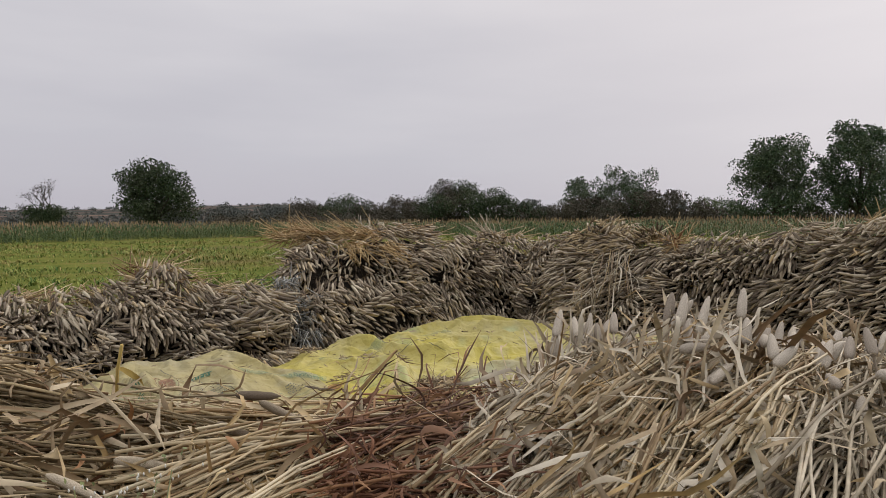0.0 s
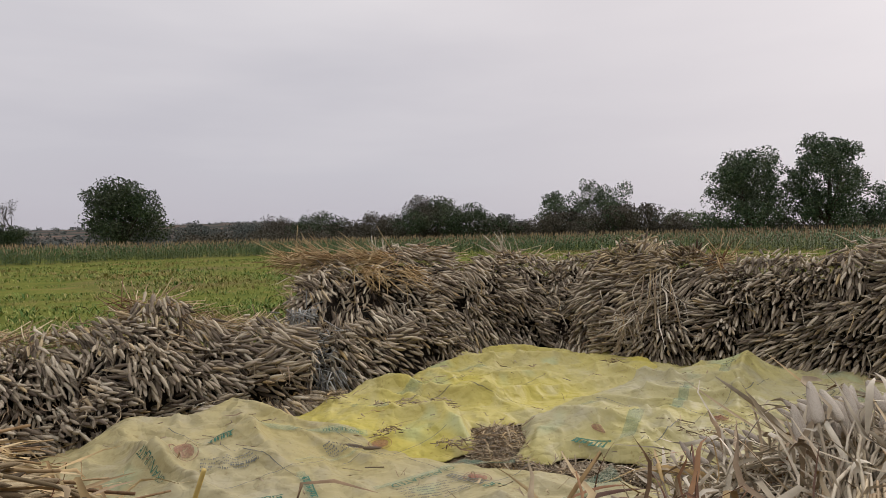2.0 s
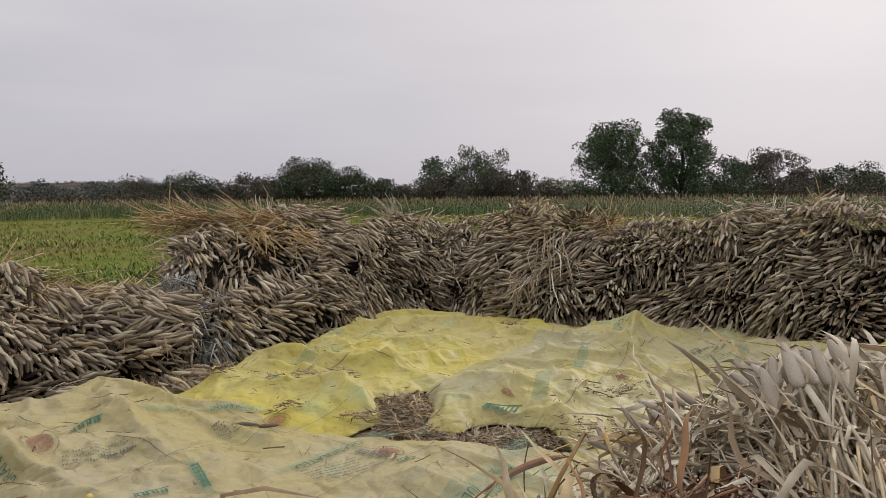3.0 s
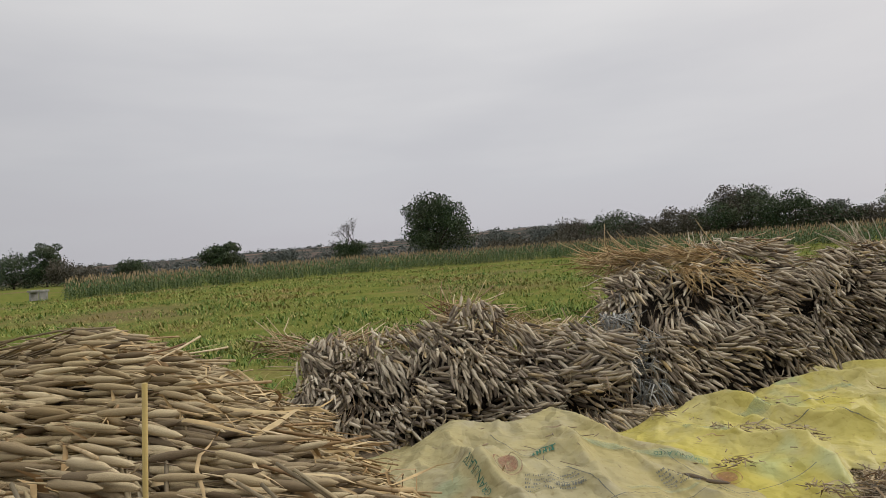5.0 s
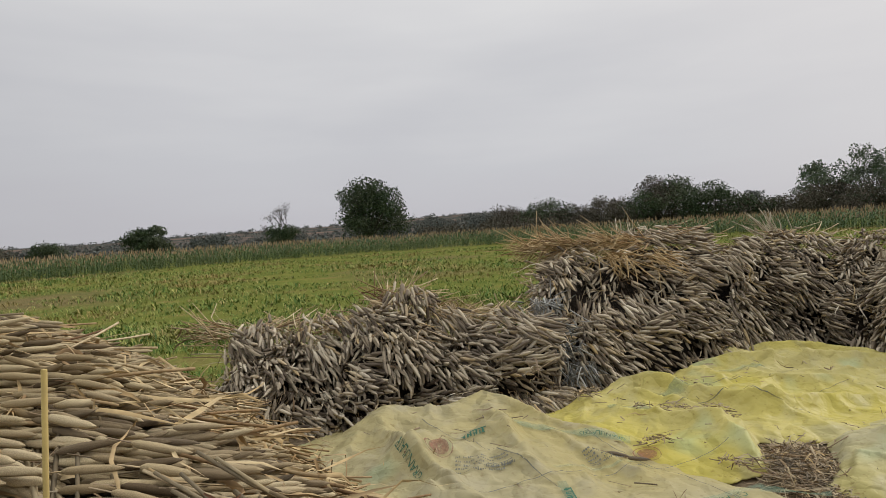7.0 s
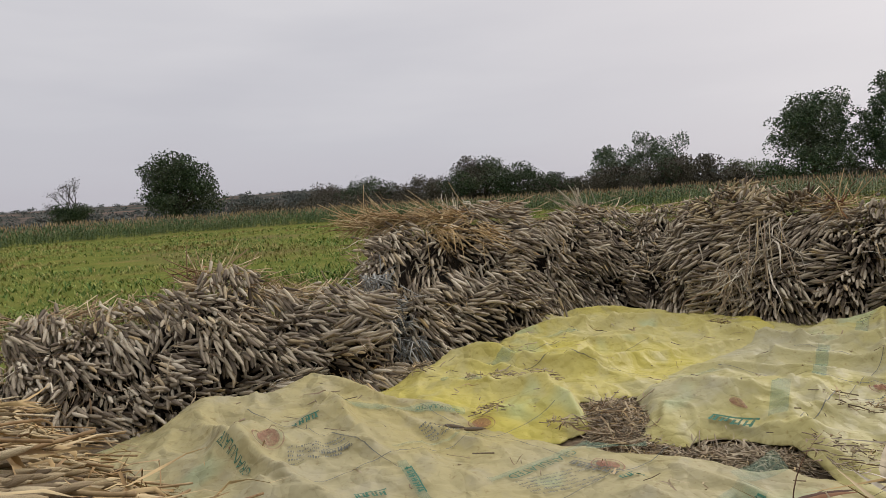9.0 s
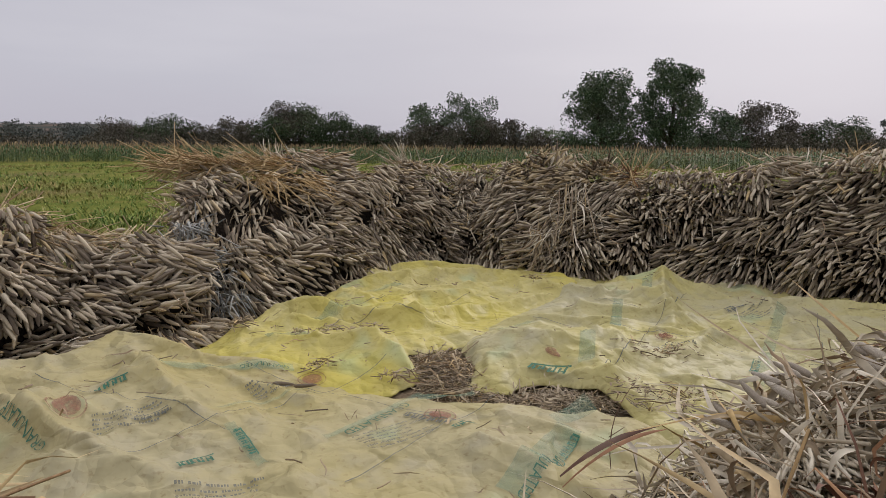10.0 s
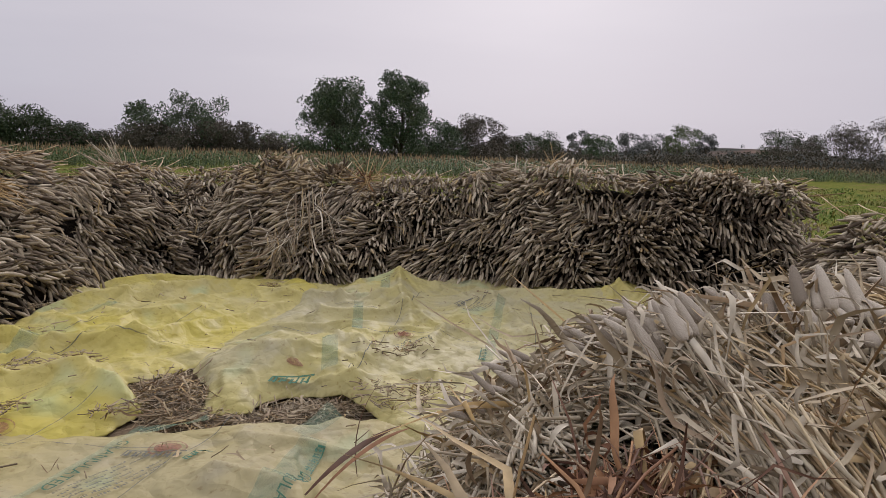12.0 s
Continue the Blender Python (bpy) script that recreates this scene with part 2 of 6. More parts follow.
rng = np.random.default_rng(11)


def ear_template(bend, sides=5):
    """A millet ear of length 1 and thickness 1 along x, with a short stem behind it."""
    xs = np.array([0.0, 0.09, 0.38, 0.82, 1.0])
    rs = np.array([0.18, 0.42, 0.52, 0.38, 0.06])
    line = np.stack([xs, 0 * xs, bend * 1.0 * xs**2], -1)[None]
    body = tubes(line, rs[None], sides, 0, False)
    v = body[0]
    v = np.stack([np.repeat(xs, sides), v[:, 1], v[:, 2]], -1)
    sx = np.array([-0.4, 0.02])
    stem = tubes(np.stack([sx, 0 * sx, 0 * sx], -1)[None], np.array([[0.08, 0.10]]), 3, 1, False)
    return joined([(v, *body[1:]), stem])


def curls(p, way, length, width, r, index=0, turn=3.2, k=10):
    """Dry blades that roll up along their length."""
    n = len(p)
    axis = unit(np.cross(way, r.normal(size=(n, 3))))
    axis = unit(axis + np.array([0, 0, 0.15]))
    out = np.cross(axis, way)
    s = np.linspace(0, 1, k)
    total = (r.random(n) ** 0.7 * turn + 0.3) * np.where(out[:, 2] > 0, 1, -1) * np.where(r.random(n) < 0.75, -1, 1)
    ang = total[:, None] * s[None] ** 1.7 + 0.35 * np.sin(s[None] * 8 + r.random((n, 1)) * 6.28)
    step = way[:, None] * np.cos(ang)[..., None] + out[:, None] * np.sin(ang)[..., None] + axis[:, None] * (r.normal(size=(n, 1)) * 0.25 * s[None])[..., None]
    line = p[:, None] + np.cumsum(step, 1) * (length / k)[:, None, None]
    tw = r.normal(size=(n, 1)) * 0.9 * s[None]
    side = axis[:, None] * np.cos(tw)[..., None] + np.cross(axis[:, None], step) * np.sin(tw)[..., None]
    taper = np.sin(np.linspace(0.45, np.pi * 0.97, k))
    return ribbons(line, width[:, None] * taper[None], side, index)


EARS = [ear_template(b) for b in (-0.3, -0.1, 0.2, 0.45)]
EAR_MESHES = [mesh_of("ear", e, [M_EAR, M_LEAF]) for e in EARS]
WARM_EARS = [mesh_of("ear", e, [M_EARWARM, M_LEAF]) for e in EARS]


def big_ear_template(bend, sides=9):
    """A blunt ear, widest near its foot, of length 1 and thickness 1 along x."""
    xs = np.array([0.0, 0.04, 0.16, 0.40, 0.66, 0.86, 0.96, 1.0])
    rs = np.array([0.16, 0.36, 0.49, 0.50, 0.43, 0.30, 0.17, 0.05])
    v, *rest = tubes(np.stack([xs, 0 * xs, 0 * xs], -1)[None], rs[None], sides, 0)
    return (np.stack([v[:, 0], v[:, 1], v[:, 2] + bend * v[:, 0] ** 2], -1), *rest)


BIG_EARS = [mesh_of("ear", big_ear_template(b), [M_EARPALE]) for b in (-0.4, -0.15, 0.15, 0.4)]


def smooth_noise(p, scale, seed=0):
    """Smooth noise from -1 to 1 for points (n,3), as a sum of waves."""
    r = np.random.default_rng(seed)
    out = np.zeros(len(p))
    for octave in range(3):
        for _ in range(5):
            k = r.normal(size=3) * scale * 2**octave
            out += np.sin(p @ k + r.random() * 6.28) * 0.5**octave
    return out / 4.2


def along_curve(points, u):
    p = np.array(points, float)
    d = np.concatenate([[0], np.cumsum(np.linalg.norm(np.diff(p[:, :2], axis=0), axis=1))])
    fine = np.linspace(0, d[-1], 200)
    c = np.stack([np.interp(fine, d, p[:, k]) for k in range(p.shape[1])], -1)
    kernel = np.ones(19) / 19
    c = np.stack([np.convolve(np.pad(col, 9, "edge"), kernel, "valid") for col in c.T], -1)
    return np.stack([np.interp(u, fine / d[-1], c[:, k]) for k in range(p.shape[1])], -1), d[-1]


class Bank:
    """The surface of a stack: u runs along it, v from the foot of the ear side (0) over the crest (1) to the foot behind (2)."""

    def __init__(self, foot, crest, back, seed, ends=(0.35, 0.35), lump=0.07, bundle=0.42):
        self.foot, self.crest, self.back, self.seed, self.ends, self.lump = foot, crest, back, seed, ends, lump
        self.length = along_curve(crest, np.array([0.0]))[1]
        r = np.random.default_rng(seed)
        nu, nv = max(2, int(self.length / bundle)), 4
        cells = [((i + 0.15 + 0.7 * r.random() + 0.5 * (j % 2)) / nu, (j + 0.2 + 0.6 * r.random()) / nv * 1.15) for i in range(nu) for j in range(nv)]
        self.seeds = np.array(cells)
        self.turn = r.normal(size=len(cells)) * radians(20)
        self.fall = r.normal(size=len(cells)) * radians(10)
        self.out = r.normal(size=len(cells)) * 0.06

    def raw(self, u, v):
        b, c, k = along_curve(self.foot, u)[0], along_curve(self.crest, u)[0], along_curve(self.back, u)[0]
        s = u * self.length
        rise = np.ones_like(u)
        for d, e in ((s, self.ends[0]), (self.length - s, self.ends[1])):
            if e > 0:
                q = np.clip(1 - d / e, 0, 1)
                rise *= np.sqrt(np.clip(1 - q**2, 0, 1))
        b3 = np.concatenate([b[:, :2], np.zeros((len(u), 1))], 1)
        k3 = np.concatenate([k[:, :2], np.zeros((len(u), 1))], 1)
        c3 = c.copy()
        c3[:, 2] *= rise
        f3 = np.where((v <= 1)[:, None], b3, k3)
        w = np.where(v <= 1, v, 2 - v)[:, None]
        h = f3 + (c3 - f3) * np.array([0.22, 0.22, 0.80])
        return (1 - w) ** 2 * f3 + 2 * w * (1 - w) * h + w**2 * c3

    def nearest(self, u, v):
        d = ((u[:, None] - self.seeds[None, :, 0]) * self.length) ** 2 + ((v[:, None] - self.seeds[None, :, 1]) * 1.3) ** 2
        near = d.argmin(1)
        return near, np.sqrt(d.min(1))

    def at(self, u, v, inset=0.0):
        e = 1e-3
        p = self.raw(u, v)
        du = self.raw(np.clip(u + e, 0, 1), v) - self.raw(np.clip(u - e, 0, 1), v)
        dv = self.raw(u, np.clip(v + e, 0, 2)) - self.raw(u, np.clip(v - e, 0, 2))
        n = unit(np.cross(du, dv))
        n *= np.where(n[:, 2:] < -0.05, -1, 1)
        near, d = self.nearest(u, v)
        swell = self.lump * smooth_noise(p, 2.6, self.seed) + self.out[near] - 1.5 * d**2 * (v < 1.1)
        p = p + n * (np.clip(swell, -0.19, 0.14) * np.clip(p[:, 2] / 0.25, 0, 1) - inset)[:, None]
        p[:, 2] = np.maximum(p[:, 2], 0.0)
        return p, n

    def inward(self, u):
        b, c = along_curve(self.foot, u)[0][:, :2], along_curve(self.crest, u)[0][:, :2]
        return unit(b - c)


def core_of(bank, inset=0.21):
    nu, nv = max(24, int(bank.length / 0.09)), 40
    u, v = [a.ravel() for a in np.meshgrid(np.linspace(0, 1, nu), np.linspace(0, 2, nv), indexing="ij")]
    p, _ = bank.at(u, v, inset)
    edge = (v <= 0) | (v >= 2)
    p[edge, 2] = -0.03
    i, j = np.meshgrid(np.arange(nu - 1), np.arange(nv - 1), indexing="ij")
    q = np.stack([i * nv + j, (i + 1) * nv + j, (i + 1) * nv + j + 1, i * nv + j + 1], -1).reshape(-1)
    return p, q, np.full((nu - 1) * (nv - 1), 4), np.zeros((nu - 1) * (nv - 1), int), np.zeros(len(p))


def rotated(flat, angle):
    c, s = np.cos(angle), np.sin(angle)
    return np.stack([flat[:, 0] * c - flat[:, 1] * s, flat[:, 0] * s + flat[:, 1] * c], -1)


def ears_of(bank, step, v0, v1, droop, size, seed, turn=0.0, poke=0.55, u0=0.0, u1=1.0, keep=None, sink=0.0):
    """Places for the ears that cover a bank: turns, spots, and the kind of each."""
    r = np.random.default_rng(seed)
    su, sv = step[0] / bank.length, step[1] / 1.35
    u, v = [a.ravel() for a in np.meshgrid(np.arange(u0, u1, su), np.arange(v0, v1, sv), indexing="ij")]
    u = np.clip(u + (r.random(len(u)) - 0.5) * su * 1.3, 0.004, 0.996)
    v = np.clip(v + (r.random(len(v)) - 0.5) * sv * 1.3, 0.01, 1.6)
    p, n = bank.at(u, v)
    near, _ = bank.nearest(u, v)
    along = unit(along_curve(bank.crest, np.clip(u + 0.01, 0, 1))[0][:, :2] - along_curve(bank.crest, np.clip(u - 0.01, 0, 1))[0][:, :2])
    off_u, off_v = (u - bank.seeds[near, 0]) * bank.length, (v - bank.seeds[near, 1]) * 1.3
    flat = rotated(unit(bank.inward(u) + along * np.clip(off_u * 1.3, -0.45, 0.45)[:, None]), bank.turn[near] + r.normal(size=len(u)) * radians(9) + radians(turn))
    tip = np.interp(v, [0, 0.35, 0.8, 1.1], [0.9, 1.05, 0.8, 0.4]) * radians(droop) + bank.fall[near] - np.clip(off_v * 1.5, -0.5, 0.4) + r.normal(size=len(u)) * radians(9)
    flat = unit(flat * 0.85 + n[:, :2] * 0.35)
    way = np.concatenate([flat * np.cos(tip)[:, None], -np.sin(tip)[:, None]], 1)
    length = size[0] * (0.78 + 0.44 * r.random(len(u)))
    thick = size[1] * (0.8 + 0.35 * r.random(len(u)))
    spot = p - way * (length * poke)[:, None] + n * (r.normal(size=len(u)) * 0.045 - 0.01 - sink)[:, None]
    spot[:, 2] = np.maximum(spot[:, 2], np.maximum(thick * 0.5, 0.01 - way[:, 2] * length + 0.01))
    ok = np.ones(len(u), bool) if keep is None else keep(p)
    turns = frames_of(way, r.random(len(u)) * 6.28, np.stack([length, thick, thick], -1))
    return turns[ok], spot[ok], r.integers(0, len(EARS), len(u))[ok]


def add_ears(parent, ears, near, count, mat=None):
    """The ears nearest to a place of the plan as parts of their own, the rest joined."""
    turns, spots, kinds = ears
    base = np.array(parent.matrix_basis.translation)
    order = np.argsort(((spots[:, :2] - np.array(near)) ** 2).sum(1))
    for i in order[:count]:
        m = Matrix.Identity(4)
        for a in range(3):
            for b in range(3):
                m[a][b] = turns[i, a, b]
            m[a][3] = spots[i, a] - base[a]
        part("ear", (EAR_MESHES if mat is None else WARM_EARS)[kinds[i]], parent).matrix_basis = m
    rest = order[count:]
    some = [placed(EARS[k], turns[rest][kinds[rest] == k], spots[rest][kinds[rest] == k] - base) for k in range(len(EARS))]
    part("ear_cover", mesh_of("ear_cover", joined(some), [mat or M_EAR, M_LEAF]), parent, kind="stuff")


def straw_lines(p, way, length, r, k=4, bend=0.06):
    """Slightly bent lines that start at p and run along way."""
    s = np.linspace(0, 1, k)
    kink = r.normal(size=(len(p), 3)) * bend
    return p[:, None] + way[:, None] * (length[:, None] * s)[:, :, None] + kink[:, None] * (length[:, None] * s**2)[:, :, None]


def leaf_lines(p, way, length, r, k=7, curl=1.0):
    """Lines of dry blades that start along way and bend over."""
    s = np.linspace(0, 1, k)
    fall = np.stack([r.normal(size=len(p)) * 0.35, r.normal(size=len(p)) * 0.35, -np.abs(r.normal(size=len(p))) * 0.55 * curl], -1)
    wave = r.normal(size=(len(p), 3)) * 0.10
    ph = r.random(len(p)) * 6.28
    line = p[:, None] + way[:, None] * (length[:, None] * s)[:, :, None] + fall[:, None] * (length[:, None] * s**2)[:, :, None]
    return line + wave[:, None] * (length[:, None] * np.sin(s[None] * 7 + ph[:, None]))[:, :, None]


def blades(p, way, length, width, r, index=0, curl=1.0):
    line = leaf_lines(p, way, length, r, curl=curl)
    taper = np.sin(np.linspace(0.25, np.pi * 0.97, 7))
    twist = r.random(len(p)) * 6.28
    s = np.linspace(0, 1, 7)
    ang = twist[:, None] + s[None] * r.normal(size=(len(p), 1)) * 2.2
    side = np.stack([np.cos(ang), np.sin(ang), 0.5 * np.sin(ang * 1.7)], -1)
    return ribbons(line, width[:, None] * taper[None], side, index)


def litter_on(bank, count, v0, v1, seed, u0=0.0, u1=1.0, back=True, length=(0.25, 0.7), lift=0.12):
    """Places and ways of loose straw on a bank, pointing away from the ears (back) or any way."""
    r = np.random.default_rng(seed)
    u, v = u0 + (u1 - u0) * r.random(count), v0 + (v1 - v0) * r.random(count)
    p, n = bank.at(u, v)
    flat = -bank.inward(u) if back else bank.inward(u)
    flat = rotated(flat, r.normal(size=count) * (0.5 if back else 1.3))
    way = np.concatenate([flat, (r.random((count, 1)) - 0.25) * 2 * lift], 1)
    return p + n * (r.random((count, 1)) * 0.04 - 0.01), unit(way), length[0] + (length[1] - length[0]) * r.random(count), r


def tuft(parent, base, spot, way, count, length, mats, seed, spread=0.35, name="tuft"):
    """A sheaf end of loose stalks and leaves that sticks out."""
    r = np.random.default_rng(seed)
    p = np.array(spot) + r.normal(size=(count, 3)) * np.array([0.09, 0.09, 0.03])
    ways = unit(np.array(way) + r.normal(size=(count, 3)) * spread)
    ln = length * (0.5 + 0.6 * r.random(count))
    h = count // 2
    a = tubes(straw_lines(p[:h], ways[:h], ln[:h], r), np.tile(np.array([0.006, 0.006, 0.005, 0.003]), (h, 1)), 4, 0)
    b = blades(p[h:], ways[h:], ln[h:], 0.008 + 0.012 * r.random(count - h), r, 1, 0.5)
    part(name, mesh_of(name, local(joined([a, b]), base), mats), parent, kind="stuff")

# ---- ground ----
def ground_height(x, y):
    """Level round the threshing floor, with low hills far off to one side."""
    far = np.hypot(x, y)
    h = np.clip((far - 150) / 300, 0, 1) ** 1.5
    az = np.degrees(np.arctan2(x, y))
    hill = 8.5 * np.exp(-((az + 42) / 22) ** 2) + 10 * np.exp(-((az + 18) / 11) ** 2)
    rough = smooth_noise(np.stack([x, y, 0 * x], -1), 0.02, 5) * 2
    slope = 7.0 * np.exp(-((az - 58) / 13) ** 2) * np.clip((far - 125) / 110, 0, 1) ** 1.3 * np.clip((1200 - far) / 600, 0, 1)
    return h * (hill + rough) + slope - 0.02 + 0.03 * smooth_noise(np.stack([x, y, 0 * x], -1), 0.6, 9) * (far < 150)


def build_ground(t, b):
    p = place(t)
    big, mid, fine = noise_of(t, 0.11, 4, p), noise_of(t, 0.9, 4, p), noise_of(t, 14, 5, p)
    green = ramp(t, mid, [(0.3, (0.115, 0.145, 0.036)), (0.55, (0.175, 0.19, 0.05)), (0.75, (0.24, 0.195, 0.075))]).outputs[0]
    dry = ramp(t, fine, [(0.3, (0.13, 0.095, 0.055)), (0.7, (0.25, 0.19, 0.11))]).outputs[0]
    fac = ramp(t, big, [(0.52, (0, 0, 0)), (0.66, (0.75,) * 3)]).outputs[0]
    c = mixed(t, fac, green, dry)
    c = mixed(t, 0.6, c, ramp(t, fine, [(0.3, (0.55, 0.55, 0.5)), (0.7, (1.1, 1.1, 1.05))]).outputs[0], "MULTIPLY")
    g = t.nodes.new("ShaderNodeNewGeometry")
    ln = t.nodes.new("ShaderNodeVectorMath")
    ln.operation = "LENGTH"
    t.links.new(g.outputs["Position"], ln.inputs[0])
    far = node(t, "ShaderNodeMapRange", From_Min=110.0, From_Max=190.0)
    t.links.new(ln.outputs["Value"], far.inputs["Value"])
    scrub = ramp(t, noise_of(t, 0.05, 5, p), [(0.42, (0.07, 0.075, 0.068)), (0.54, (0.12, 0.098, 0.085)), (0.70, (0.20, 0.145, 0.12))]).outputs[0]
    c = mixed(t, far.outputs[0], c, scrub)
    t.links.new(c, b.inputs["Base Color"])
    b.inputs["Specular IOR Level"].default_value = 0.0
    bumped(t, b, fine, 0.6, 0.05)


def build_soil(t, b):
    fine, mid = noise_of(t, 25, 5), noise_of(t, 2.5, 3)
    c = ramp(t, fine, [(0.3, (0.115, 0.085, 0.055)), (0.7, (0.24, 0.185, 0.12))]).outputs[0]
    c = mixed(t, 0.6, c, ramp(t, mid, [(0.3, (0.7, 0.68, 0.62)), (0.7, (1.1, 1.05, 1))]).outputs[0], "MULTIPLY")
    t.links.new(c, b.inputs["Base Color"])
    bumped(t, b, fine, 0.8, 0.02)


M_GROUND = material("field earth and herbs", build_ground, 0.95)
M_SOIL = material("trodden earth with chaff", build_soil, 0.95)
rad = np.concatenate([np.linspace(0, 20, 40), np.linspace(21, 150, 60), np.geomspace(155, 2500, 50)])
ang = np.linspace(0, 2 * np.pi, 181)[:-1]
gx, gy = [a.ravel() for a in (rad[:, None] * np.sin(ang)[None], rad[:, None] * np.cos(ang)[None])]
gi, gj = np.meshgrid(np.arange(len(rad) - 1), np.arange(180), indexing="ij")
gq = np.stack([gi * 180 + gj, gi * 180 + (gj + 1) % 180, (gi + 1) * 180 + (gj + 1) % 180, (gi + 1) * 180 + gj], -1).reshape(-1)
ground_z = np.where(np.hypot(gx - 0.5, gy - 5.5) < 6, -0.02, ground_height(gx, gy))
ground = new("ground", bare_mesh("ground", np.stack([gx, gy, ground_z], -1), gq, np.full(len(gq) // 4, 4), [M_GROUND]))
tagged(ground, "green and yellow weedy field earth reaching low hills", "ground", kind="structure")

# threshing floor
fu = np.linspace(0, 2 * np.pi, 97)[:-1]
fr = np.linspace(0.05, 1, 12)
fx = (0.6 + 4.9 * fr[:, None] * np.cos(fu)[None]).ravel()
fy = (5.3 + 4.5 * fr[:, None] * np.sin(fu)[None]).ravel()
fi, fj = np.meshgrid(np.arange(11), np.arange(96), indexing="ij")
fq = np.stack([fi * 96 + fj, (fi + 1) * 96 + fj, (fi + 1) * 96 + (fj + 1) % 96, fi * 96 + (fj + 1) % 96], -1).reshape(-1)
edge = np.repeat(fr, 96)
fz = np.where(edge > 0.97, -0.05, 0.0)
fw = 1 + 0.06 * smooth_noise(np.stack([fx, fy, 0 * fx], -1), 0.8, 3)
threshing = new("threshing_floor", bare_mesh("threshing_floor", np.stack([0.6 + (fx - 0.6) * fw, 5.3 + (fy - 5.3) * fw, fz], -1), fq, np.full(len(fq) // 4, 4), [M_SOIL]))
tagged(threshing, "trodden brown earth floor strewn with chaff", "ground", kind="structure")

# ---- the ring of millet stacks ----
EAR = (0.150, 0.0305)
NEAR_EAR = (0.165, 0.037)
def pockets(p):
    """Where the outer ears have slipped away, so that the core, painted dark as shade, shows."""
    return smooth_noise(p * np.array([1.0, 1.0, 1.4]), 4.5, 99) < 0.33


GROUP = "millet stacks round the threshing floor"


def stack(spot, bank, label, ears, near, count, crest_straw, leaf_count, golden=0.4, pale=0.15):
    st = thing("millet_stack", spot, label, "crop stack", GROUP)
    part("core", mesh_of("core", local(core_of(bank), spot), [M_SHADECORE]), st)
    turns = np.concatenate([e[0] for e in ears])
    spots = np.concatenate([e[1] for e in ears])
    kinds = np.concatenate([e[2] for e in ears])
    add_ears(st, (turns, spots, kinds), near, count)
    p, way, ln, r = litter_on(bank, crest_straw, 0.88, 1.95, bank.seed + 1)
    tb = tubes(straw_lines(p, way, ln, r), np.tile(np.array([0.005, 0.005, 0.0045, 0.004]), (len(p), 1)) * (0.7 + 0.6 * r.random((len(p), 1))), 5, 0)
    part("straw", mesh_of("straw", local(tb, spot), [M_STALK]), st, kind="stuff")
    some = []
    for idx, (share, v0, v1, back) in enumerate(((1 - golden - pale, 0.1, 1.5, False), (golden, 0.85, 1.4, True), (pale, 0.2, 1.3, False))):
        n = int(leaf_count * share)
        p, way, ln, r = litter_on(bank, n, v0, v1, bank.seed + 5 + idx, back=back, length=(0.12, 0.42))
        some.append(blades(p, way, ln * 0.8, 0.006 + 0.010 * r.random(n), r, idx))
    part("leaf_litter", mesh_of("leaf_litter", local(joined(some), spot), [M_LEAF, M_STRAW, M_PALE]), st, kind="stuff")
    return st


# low stack
bank_a = Bank(
    foot=[(-4.85, 5.95), (-4.45, 5.7), (-3.9, 5.55), (-3.3, 5.75), (-2.75, 6.0), (-2.2, 6.3), (-1.75, 6.6)],
    crest=[(-5.2, 6.35, 0.66), (-4.8, 6.45, 0.71), (-4.3, 6.6, 0.76), (-3.85, 6.85, 0.79), (-3.55, 7.05, 0.93), (-3.1, 7.1, 0.84), (-2.55, 7.1, 0.77), (-2.1, 7.3, 0.72)],
    back=[(-5.6, 7.4), (-4.9, 7.8), (-4.0, 8.2), (-2.9, 8.4), (-2.2, 8.3)], seed=21, ends=(0.30, 0.0))
bank_a.turn = bank_a.turn * 1.5
ears_a = [ears_of(bank_a, (0.039, 0.053), 0.0, 1.12, 13, EAR, 31, 44, 0.46, keep=pockets), ears_of(bank_a, (0.058, 0.078), 0.05, 0.95, 30, EAR, 32, 10, 0.45, sink=0.11)]
stack_a = stack((-3.2, 6.9, 0), bank_a, "low stack of grey-brown millet ears lying on dry stalks", ears_a, (-2.6, 5.9), 300, 700, 650)

# high stack with the straw-capped corner
bank_b = Bank(
    foot=[(-2.45, 7.45), (-2.2, 7.0), (-1.75, 7.0), (-1.35, 7.5), (-0.7, 8.3), (-0.2, 9.1), (0.35, 9.5), (0.95, 9.5)],
    crest=[(-2.75, 9.0, 1.22), (-2.35, 9.1, 1.30), (-1.7, 9.3, 1.33), (-1.1, 9.8, 1.27), (-0.5, 10.4, 1.17), (0.1, 10.8, 1.26), (0.8, 10.8, 1.05), (1.6, 10.5, 1.05)],
    back=[(-3.3, 10.3), (-2.2, 10.9), (-1.0, 11.8), (0.6, 12.3), (2.0, 12.0)], seed=43, ends=(0.28, 0.0))
ears_b = [ears_of(bank_b, (0.039, 0.053), 0.0, 1.12, 12, EAR, 33, 58, 0.42, keep=pockets), ears_of(bank_b, (0.058, 0.078), 0.05, 0.9, 26, EAR, 34, 30, 0.45, sink=0.11)]
stack_b = stack((-1.2, 9.1, 0), bank_b, "high stack of grey millet ears capped with golden straw", ears_b, (-1.4, 7.4), 300, 1000, 1100, 0.5, 0.12)

